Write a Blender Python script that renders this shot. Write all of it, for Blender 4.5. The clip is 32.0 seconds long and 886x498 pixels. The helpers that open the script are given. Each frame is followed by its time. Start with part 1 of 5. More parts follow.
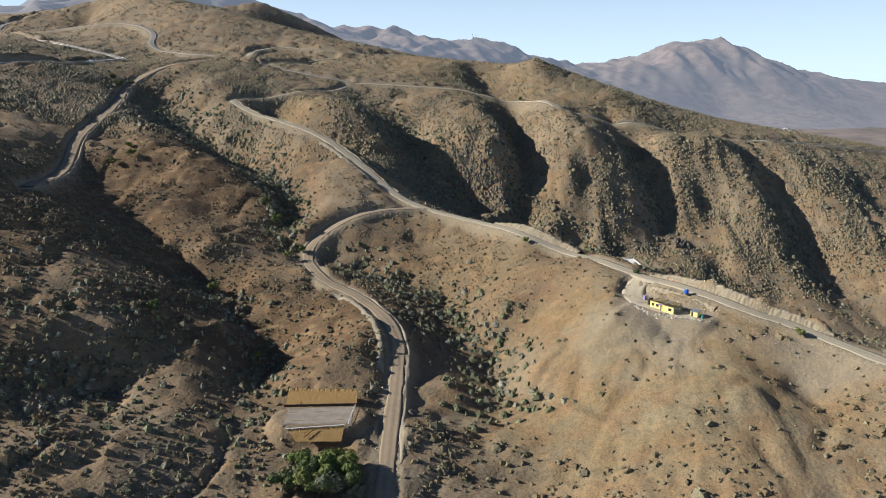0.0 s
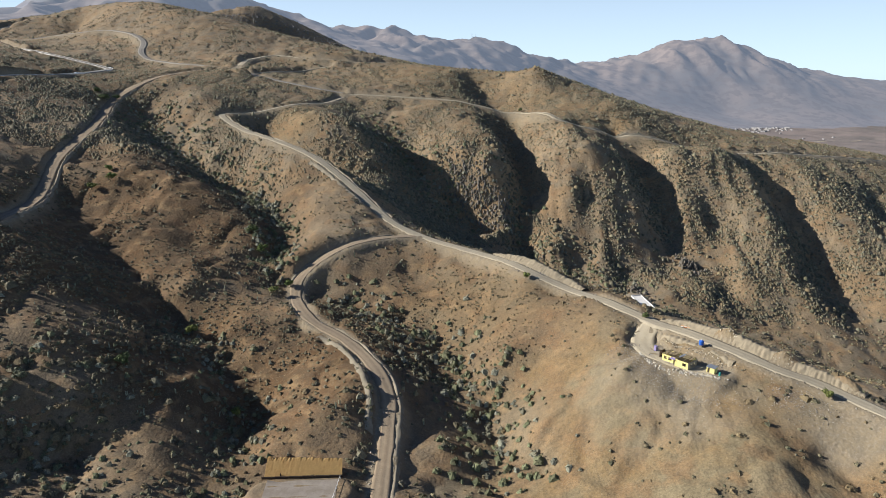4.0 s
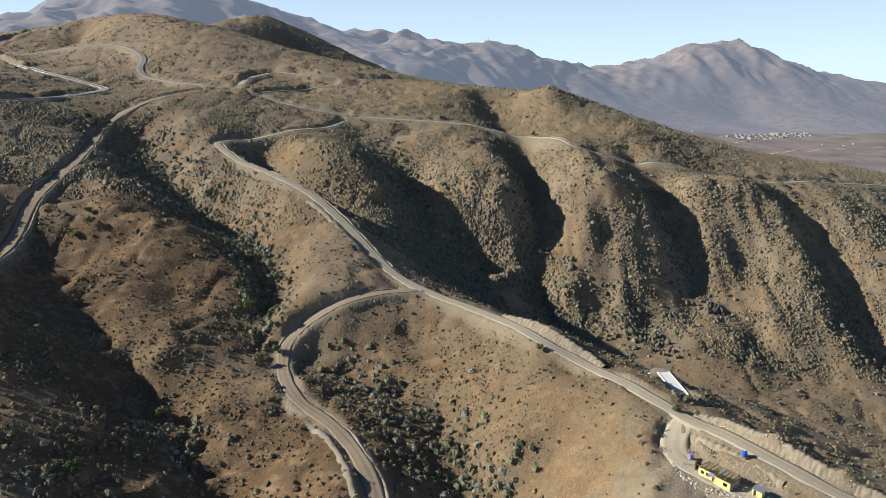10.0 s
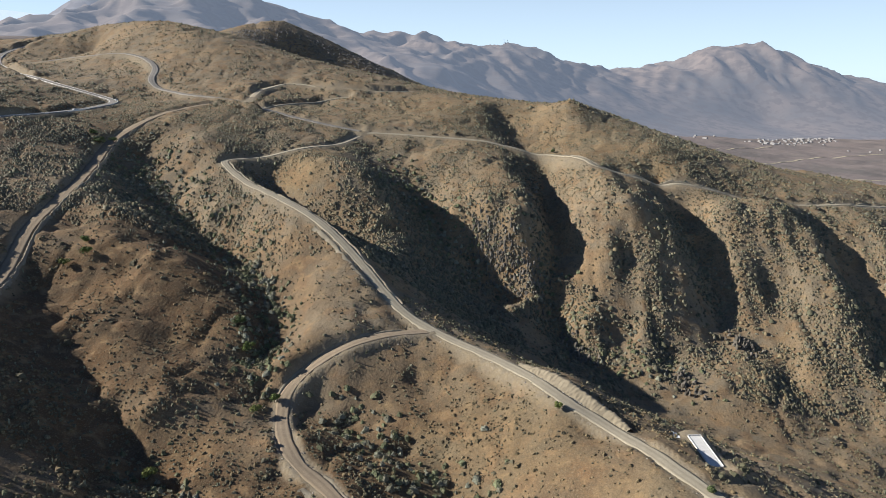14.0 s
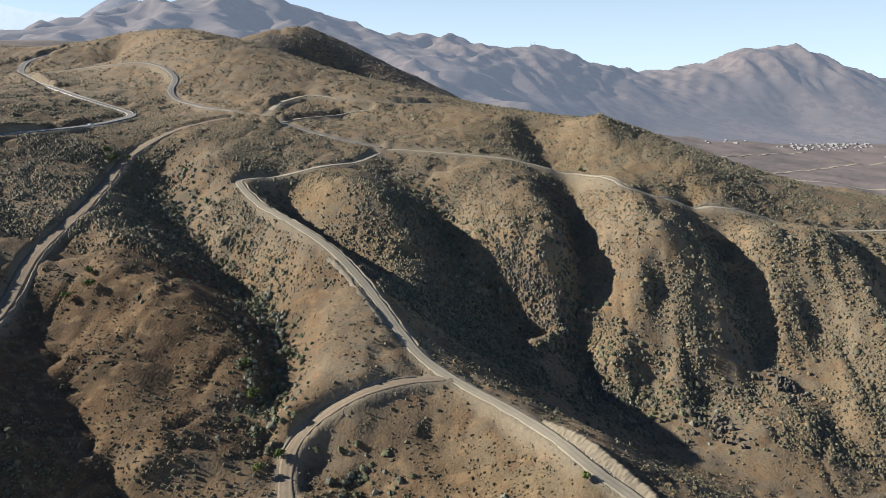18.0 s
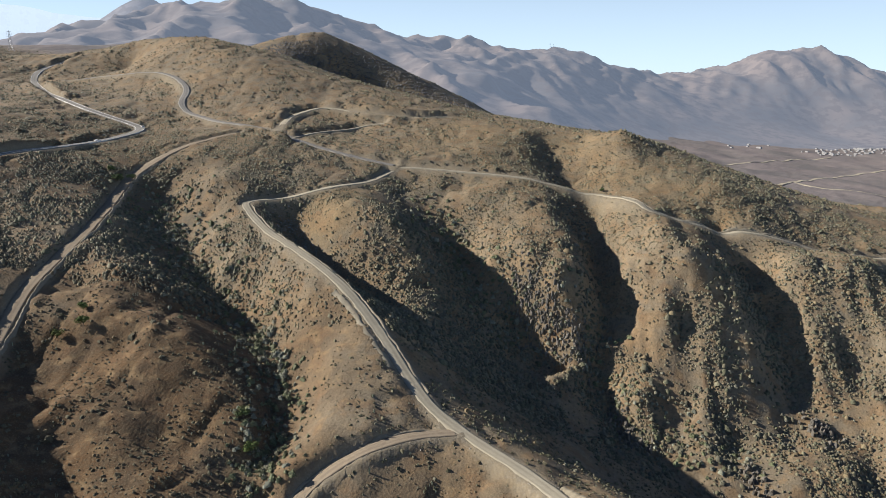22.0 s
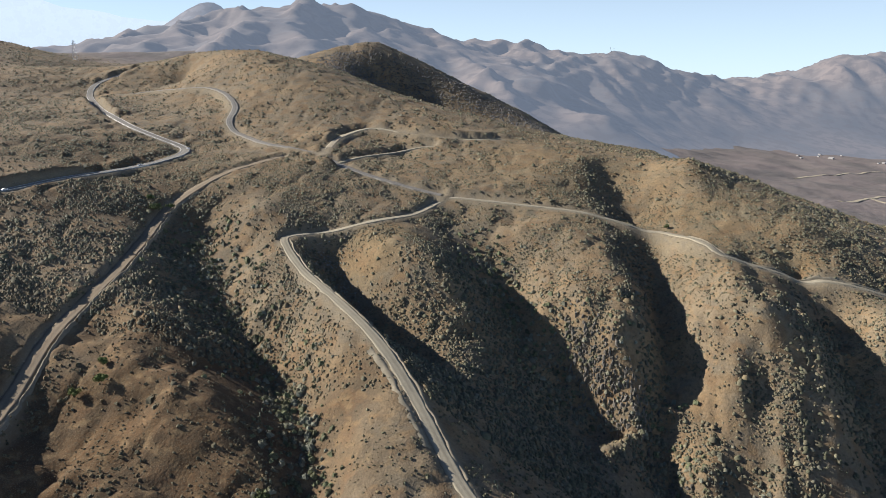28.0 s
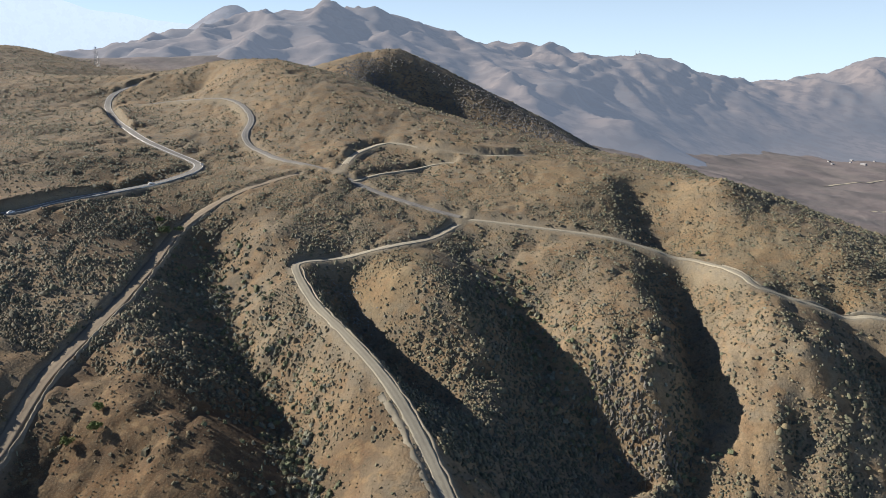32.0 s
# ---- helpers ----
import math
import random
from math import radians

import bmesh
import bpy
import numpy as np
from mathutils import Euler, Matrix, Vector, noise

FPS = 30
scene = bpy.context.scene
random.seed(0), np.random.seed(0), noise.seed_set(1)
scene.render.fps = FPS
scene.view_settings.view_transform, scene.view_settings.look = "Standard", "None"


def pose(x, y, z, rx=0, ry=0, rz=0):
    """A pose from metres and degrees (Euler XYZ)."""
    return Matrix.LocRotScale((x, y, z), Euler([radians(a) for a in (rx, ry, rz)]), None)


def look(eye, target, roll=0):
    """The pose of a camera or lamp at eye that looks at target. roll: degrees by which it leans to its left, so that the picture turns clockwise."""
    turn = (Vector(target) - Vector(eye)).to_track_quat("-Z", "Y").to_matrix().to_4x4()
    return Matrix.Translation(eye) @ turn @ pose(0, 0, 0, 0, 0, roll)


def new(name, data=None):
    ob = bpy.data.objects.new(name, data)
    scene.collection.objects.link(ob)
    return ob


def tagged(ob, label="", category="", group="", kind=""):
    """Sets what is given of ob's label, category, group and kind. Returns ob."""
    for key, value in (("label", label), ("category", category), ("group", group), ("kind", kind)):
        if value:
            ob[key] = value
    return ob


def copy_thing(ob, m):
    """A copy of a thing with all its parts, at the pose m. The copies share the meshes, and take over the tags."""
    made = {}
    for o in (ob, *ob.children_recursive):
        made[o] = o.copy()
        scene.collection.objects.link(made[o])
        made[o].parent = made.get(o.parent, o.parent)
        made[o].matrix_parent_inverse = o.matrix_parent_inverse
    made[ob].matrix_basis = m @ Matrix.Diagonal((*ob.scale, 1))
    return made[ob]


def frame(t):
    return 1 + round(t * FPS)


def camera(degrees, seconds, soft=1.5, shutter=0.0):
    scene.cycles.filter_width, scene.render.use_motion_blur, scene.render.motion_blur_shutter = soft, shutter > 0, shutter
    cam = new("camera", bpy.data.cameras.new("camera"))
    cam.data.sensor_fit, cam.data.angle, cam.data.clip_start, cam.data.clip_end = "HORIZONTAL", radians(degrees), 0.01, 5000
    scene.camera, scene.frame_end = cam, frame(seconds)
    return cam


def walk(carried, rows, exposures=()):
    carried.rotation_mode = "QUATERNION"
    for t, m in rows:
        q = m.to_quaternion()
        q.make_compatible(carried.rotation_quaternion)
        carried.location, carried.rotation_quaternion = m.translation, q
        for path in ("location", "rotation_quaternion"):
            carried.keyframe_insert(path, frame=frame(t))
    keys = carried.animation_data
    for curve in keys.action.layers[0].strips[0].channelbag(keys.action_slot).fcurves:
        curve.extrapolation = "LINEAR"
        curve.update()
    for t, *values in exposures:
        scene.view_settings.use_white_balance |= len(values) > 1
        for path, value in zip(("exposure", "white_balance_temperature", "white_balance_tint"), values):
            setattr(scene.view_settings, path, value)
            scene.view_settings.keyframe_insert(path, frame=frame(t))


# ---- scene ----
cam = camera(66.32, 32.0, 0.8)
# seconds, place in metres, turn to the left, pitch and lean in degrees
PATH = [
    (0.0, -0.00, 0.00, 150.00, 0.000, -14.295, -0.086),
    (0.5, 0.23, 2.60, 151.33, -0.016, -14.318, -0.135),
    (1.0, 0.46, 5.21, 152.65, -0.035, -14.355, -0.182),
    (1.5, 0.68, 7.85, 153.99, -0.054, -14.392, -0.213),
    (2.0, 0.94, 10.54, 155.33, -0.077, -14.422, -0.236),
    (2.5, 1.22, 13.25, 156.67, -0.080, -14.444, -0.248),
    (3.0, 1.51, 15.99, 158.02, 0.022, -14.450, -0.259),
    (3.5, 1.81, 18.75, 159.37, 0.023, -14.471, -0.273),
    (5.5, 2.86, 29.96, 164.87, 0.106, -14.487, -0.300),
    (6.0, 3.17, 32.83, 166.27, 0.148, -14.493, -0.319),
    (6.5, 3.49, 35.71, 167.66, 0.230, -14.495, -0.309),
    (7.0, 3.81, 38.62, 169.04, 0.522, -14.475, -0.301),
    (7.5, 4.13, 41.56, 170.40, 0.568, -14.462, -0.275),
    (8.0, 4.45, 44.52, 171.75, 0.570, -14.448, -0.248),
    (8.5, 4.76, 47.47, 173.09, 0.861, -14.444, -0.235),
    (9.0, 5.04, 50.41, 174.43, 0.902, -14.455, -0.253),
    (9.5, 5.29, 53.31, 175.78, 0.933, -14.445, -0.250),
    (10.0, 5.50, 56.18, 177.12, 1.099, -14.423, -0.216),
    (10.5, 5.67, 59.03, 178.47, 1.269, -14.411, -0.188),
    (11.0, 5.82, 61.88, 179.83, 1.465, -14.406, -0.162),
    (11.5, 5.97, 64.71, 181.19, 1.638, -14.405, -0.137),
    (12.0, 6.12, 67.54, 182.56, 1.806, -14.405, -0.109),
    (12.5, 6.28, 70.37, 183.93, 1.990, -14.404, -0.065),
    (13.0, 6.43, 73.20, 185.30, 2.259, -14.411, -0.037),
    (13.5, 6.57, 76.02, 186.66, 2.476, -14.406, -0.013),
    (14.0, 6.69, 78.83, 188.03, 2.566, -14.408, 0.013),
    (14.5, 6.81, 81.63, 189.39, 2.636, -14.402, 0.020),
    (16.5, 7.22, 92.86, 194.79, 3.727, -14.402, 0.078),
    (17.0, 7.29, 95.78, 196.13, 4.063, -14.410, 0.109),
    (17.5, 7.35, 98.73, 197.47, 4.386, -14.422, 0.128),
    (18.0, 7.39, 101.66, 198.82, 4.672, -14.413, 0.150),
    (18.5, 7.41, 104.55, 200.17, 4.895, -14.424, 0.167),
    (19.0, 7.41, 107.39, 201.52, 5.126, -14.424, 0.169),
    (19.5, 7.40, 110.19, 202.87, 5.296, -14.424, 0.198),
    (20.0, 7.40, 112.97, 204.21, 5.329, -14.429, 0.204),
    (20.5, 7.38, 115.74, 205.55, 5.311, -14.426, 0.223),
    (21.0, 7.35, 118.53, 206.89, 5.466, -14.410, 0.257),
    (21.5, 7.32, 121.33, 208.23, 5.778, -14.419, 0.264),
    (22.0, 7.29, 124.14, 209.57, 6.166, -14.409, 0.272),
    (22.5, 7.25, 126.96, 210.91, 6.564, -14.409, 0.299),
    (23.0, 7.20, 129.76, 212.26, 6.950, -14.413, 0.338),
    (23.5, 7.13, 132.54, 213.61, 7.334, -14.413, 0.362),
    (24.0, 7.05, 135.32, 214.96, 7.711, -14.401, 0.400),
    (24.5, 6.96, 138.10, 216.31, 8.084, -14.391, 0.415),
    (25.0, 6.87, 140.89, 217.66, 8.603, -14.382, 0.433),
    (25.5, 6.77, 143.70, 219.00, 9.110, -14.398, 0.456),
    (27.5, 6.01, 155.22, 224.30, 10.592, -14.369, 0.496),
    (28.0, 5.71, 158.06, 225.61, 10.767, -14.376, 0.515),
    (28.5, 5.39, 160.88, 226.92, 10.992, -14.385, 0.523),
    (29.0, 5.06, 163.71, 228.23, 11.209, -14.372, 0.513),
    (29.5, 4.72, 166.52, 229.53, 11.453, -14.363, 0.517),
    (30.0, 4.39, 169.33, 230.84, 11.703, -14.350, 0.515),
    (30.5, 4.06, 172.12, 232.15, 11.921, -14.346, 0.513),
    (31.0, 3.72, 174.91, 233.47, 12.152, -14.355, 0.533),
    (31.5, 3.38, 177.70, 234.79, 12.392, -14.352, 0.560),
    (32.0, 3.04, 180.48, 236.12, 12.637, -14.353, 0.572),
]


def flown(x, y, z, left, up, lean):
    return pose(x, y, z, 90 + up, 0, left) @ pose(0, 0, 0, 0, 0, lean)


walk(cam, [(t, flown(*r)) for t, *r in PATH], exposures=[(0.0, 1.0), (32.0, 1.0)])

# ---- light ----
SUN_AZ, SUN_EL = 274.0, 27.0  # degrees clockwise from +y, and above the horizon
world = bpy.data.worlds.new("sky")
scene.world = world
world.use_nodes = True
wn = world.node_tree.nodes
sky = wn.new("ShaderNodeTexSky")
sky.sky_type = 'NISHITA'
sky.sun_disc = False
sky.sun_elevation = radians(SUN_EL)
sky.sun_rotation = radians(SUN_AZ)
sky.altitude = 3500
sky.air_density, sky.dust_density, sky.ozone_density = 0.55, 0.1, 2.5
wn["Background"].inputs["Strength"].default_value = 0.080
where = wn.new("ShaderNodeTexCoord")
rise_of = wn.new("ShaderNodeSeparateXYZ")
world.node_tree.links.new(where.outputs["Generated"], rise_of.inputs[0])
low = wn.new("ShaderNodeMapRange")  # bright haze that thins out above the horizon
low.inputs["From Min"].default_value, low.inputs["From Max"].default_value = 0.0, 0.34
low.inputs["To Min"].default_value, low.inputs["To Max"].default_value = 0.86, 0.0
world.node_tree.links.new(rise_of.outputs["Z"], low.inputs["Value"])
veil = wn.new("ShaderNodeMix")
veil.data_type = 'RGBA'
veil.inputs[7].default_value = (4.85, 6.0, 6.75, 1)
world.node_tree.links.new(low.outputs["Result"], veil.inputs[0])
world.node_tree.links.new(sky.outputs[0], veil.inputs[6])
world.node_tree.links.new(veil.outputs[2], wn["Background"].inputs["Color"])
sun = new("sun", bpy.data.lights.new("sun", 'SUN'))
sun.data.energy, sun.data.angle, sun.data.color = 4.12, radians(0.5), (1.0, 0.95, 0.875)
to_sun = Vector((math.sin(radians(SUN_AZ)) * math.cos(radians(SUN_EL)), math.cos(radians(SUN_AZ)) * math.cos(radians(SUN_EL)), math.sin(radians(SUN_EL))))
sun.matrix_world = look(to_sun * 900, (0, 0, 0))

# ---- the lie of the land: slopes as spots of x, y, height; crests and gullies as lines ----
SLOPES = {
    "house_ridge": [(66, 165, 63), (91, 199, 74), (76, 210, 75), (112, 210, 75), (102, 212, 77)],
    "house_face": [(31, 196, 49), (73, 207, 73), (58, 247, 78), (31, 266, 71), (12, 281, 67), (35, 289, 82)],
    "gorge_side": [(36, 240, 63), (4, 272, 59), (-20, 303, 70), (-10, 315, 71)],
    "gorge": [(19, 220, 49), (13, 238, 53), (16, 232, 52), (3, 260, 57), (-20, 275, 65), (-40, 305, 68)],
    "bend_slope": [(-50, 281, 71), (-40, 318, 77), (-41, 318, 78)],
    "platform_spur": [(-26, 189, 55), (-46, 198, 57), (-21, 221, 64), (-42, 232, 63), (-66, 248, 65), (-78, 261, 69)],
    "left_gully": [(-60, 216, 54), (-67, 235, 60), (-82, 254, 65), (-120, 284, 80), (-155, 324, 91), (-167, 340, 95)],
    "left_hill": [(-78, 220, 68), (-120, 217, 85), (-105, 241, 76), (-154, 267, 99), (-143, 283, 90)],
    "brown_spur": [(-123, 316, 87), (-103, 301, 83), (-137, 327, 91), (-136, 375, 110), (-153, 384, 109)],
    "bend_gully": [(-76, 323, 78), (-81, 360, 88), (-97, 395, 91), (-113, 407, 93), (-114, 402, 93), (-145, 431, 104), (-161, 462, 108), (-145, 455, 113)],
    "main_crest": [(87, 249, 76), (27, 320, 82), (-55, 373, 97), (-63, 370, 98), (-81, 399, 101), (-86, 418, 109), (-71, 423, 113), (-90, 415, 106), (-113, 465, 123)],
    "upper_crest": [(-142, 460, 115), (-161, 481, 123), (-112, 536, 137), (-154, 522, 135), (-182, 540, 147), (-212, 578, 158)],
    "left_road_side": [(-228, 385, 124), (-190, 401, 113), (-199, 379, 111), (-198, 380, 116), (-201, 372, 110), (-231, 410, 126), (-176, 410, 122), (-211, 465, 131), (-226, 438, 131), (-147, 421, 109)],
    "left_upper": [(-237, 488, 140), (-222, 530, 134), (-257, 520, 148), (-305, 516, 161), (-314, 581, 166), (-276, 609, 164), (-301, 599, 165), (-296, 655, 166), (-349, 606, 177), (-387, 594, 182)],
    "left_far": [(-553, 893, 211), (-431, 799, 191), (-673, 955, 229), (-533, 848, 199), (-465, 933, 218), (-541, 1048, 246), (-290, 713, 175), (-357, 833, 212), (-322, 880, 232)],
    "quarry_rise": [(-132, 713, 164), (-125, 733, 177), (-187, 725, 177), (-195, 703, 178), (-178, 817, 206)],
    "knoll_spur": [(-61, 491, 114), (-51, 492, 112), (-42, 477, 96)],
    "canyon": [(-40, 545, 114), (-43, 554, 118), (-35, 447, 90), (-49, 459, 95), (-4, 488, 83), (16, 419, 59), (11, 409, 63), (80, 419, 34)],
    "cliff_spur": [(-12, 529, 109), (-6, 510, 109), (17, 504, 113), (28, 513, 111), (31, 493, 105), (28, 506, 112), (33, 501, 109)],
    "first_gully": [(28, 607, 135), (47, 631, 128), (55, 520, 95), (57, 475, 72), (52, 474, 64), (72, 458, 57)],
    "second_spur": [(96, 574, 129), (89, 567, 126), (105, 527, 109), (78, 531, 107), (73, 513, 102), (87, 485, 88), (106, 518, 114), (104, 484, 78), (105, 446, 50), (119, 454, 55)],
    "second_gully": [(137, 568, 106), (150, 538, 92), (155, 524, 87), (151, 498, 71), (152, 461, 45)],
    "third_spur": [(174, 533, 107), (175, 497, 76), (182, 505, 80), (182, 482, 60), (196, 484, 55), (172, 450, 36), (193, 434, 36)],
    "fourth_spur": [(274, 573, 98), (228, 516, 90), (208, 500, 78)],
    "canyon_foot": [(119, 289, 58), (210, 413, 19), (234, 380, 10)],
    "upper_road_slope": [(-81, 611, 143), (66, 605, 130), (-24, 579, 133), (-30, 593, 131), (147, 608, 134), (94, 579, 128)],
    "top_ridge": [(24, 710, 161), (-28, 662, 156), (-61, 688, 161), (12, 700, 162), (94, 653, 150), (108, 666, 150), (91, 688, 167), (-34, 874, 172), (92, 937, 147)],
    "dark_hill": [(-444, 1277, 242), (-406, 1256, 260), (-358, 1285, 269)],
    "near_edge": [(-160, 60, 70), (-120, 110, 66), (-95, 150, 64), (-60, 150, 52), (-30, 150, 48), (0, 150, 46), (25, 150, 42), (50, 130, 50), (75, 120, 52), (110, 120, 50), (150, 120, 46)],
    "left_margin": [(-300, 350, 136), (-400, 420, 158), (-500, 520, 185), (-620, 620, 205), (-760, 760, 230)],
    "right_margin": [(170, 180, 56), (190, 240, 45), (230, 290, 22), (300, 330, -2), (300, 420, 22), (330, 520, 60), (360, 600, 90), (420, 680, 85), (520, 600, 50), (520, 420, 0), (420, 250, -5)],
    "knoll_top": [(-99, 529, 136.5), (-82, 523, 136.5), (-80, 506, 133), (-98, 512, 134)],
    "house_terrace": [(81, 227, 78.6), (84, 219, 78.4), (88, 212, 77.8), (78, 232, 78.4), (92, 206, 76.6)],
    "house_back": [(130, 250, 58), (128, 312, 38), (98, 335, 44), (66, 352, 50), (44, 376, 52), (84, 372, 34), (62, 400, 39)],
    "behind_top": [(-60, 1020, 140), (60, 1040, 110), (180, 980, 90), (300, 900, 80), (330, 760, 95), (450, 1000, 10), (150, 1200, 50), (700, 1300, -35), (-150, 1080, 150)],
    "far_left": [(-450, 1120, 215), (-700, 1150, 215), (-1300, 1200, 250), (-1200, 900, 280), (-1700, 1700, 240), (-900, 1749, 280), (-600, 1600, 190), (-300, 1560, 160), (-100, 1500, 110)],
    "plain": [(560, 1925, -31), (690, 2140, -45), (860, 2450, -61), (1360, 2916, -100), (900, 1500, -55), (1500, 1500, -90), (2500, 2500, -110), (1000, 900, -40), (1600, 700, -60), (0, 2200, 60), (-800, 2300, 200), (300, 1600, 20)],
    "horizon": [(-5000, 4900, 100), (-2500, 4900, 100), (0, 4900, 0), (2000, 4900, -100), (4500, 4900, -120), (4500, 2500, -120), (-4000, 2500, 230)],
    "surveyed": [(1.7, 203.8, 53.5), (23, 245.6, 65), (56.2, 210.1, 73.9), (80.1, 174.6, 67.9), (78.9, 197, 71.5), (32.5, 206.6, 59.9), (54.5, 180.5, 57.9), (104.1, 200.4, 73.7), (103.6, 170.9, 61.2), (49.2, 276.4, 75.9), (46.3, 271.9, 76.4), (-89.3, 199.7, 67.2), (-103.6, 199.2, 75), (-77.6, 189.9, 60.7), (-100.5, 188.2, 58), (-106.2, 275.5, 69.4), (-103.7, 285.6, 80), (-51.1, 267.2, 63.5), (-33.1, 209.3, 62.9), (-15.4, 287.7, 60), (-135.7, 344.9, 95.7), (-120.8, 294.2, 82.1), (-114.8, 328.6, 85.2), (-156.9, 333.8, 94.7), (162.2, 443.3, 37.9), (225.5, 424.9, 27.3), (227, 407.2, 17.1), (196.2, 451.3, 42.4), (225.8, 484.8, 70.6), (119.5, 434, 32), (93.8, 445, 41.5), (72.1, 448.3, 54.4), (182, 428.7, 25.2), (-149.1, 365.6, 101.8), (-85.6, 325.4, 79.3)],
}
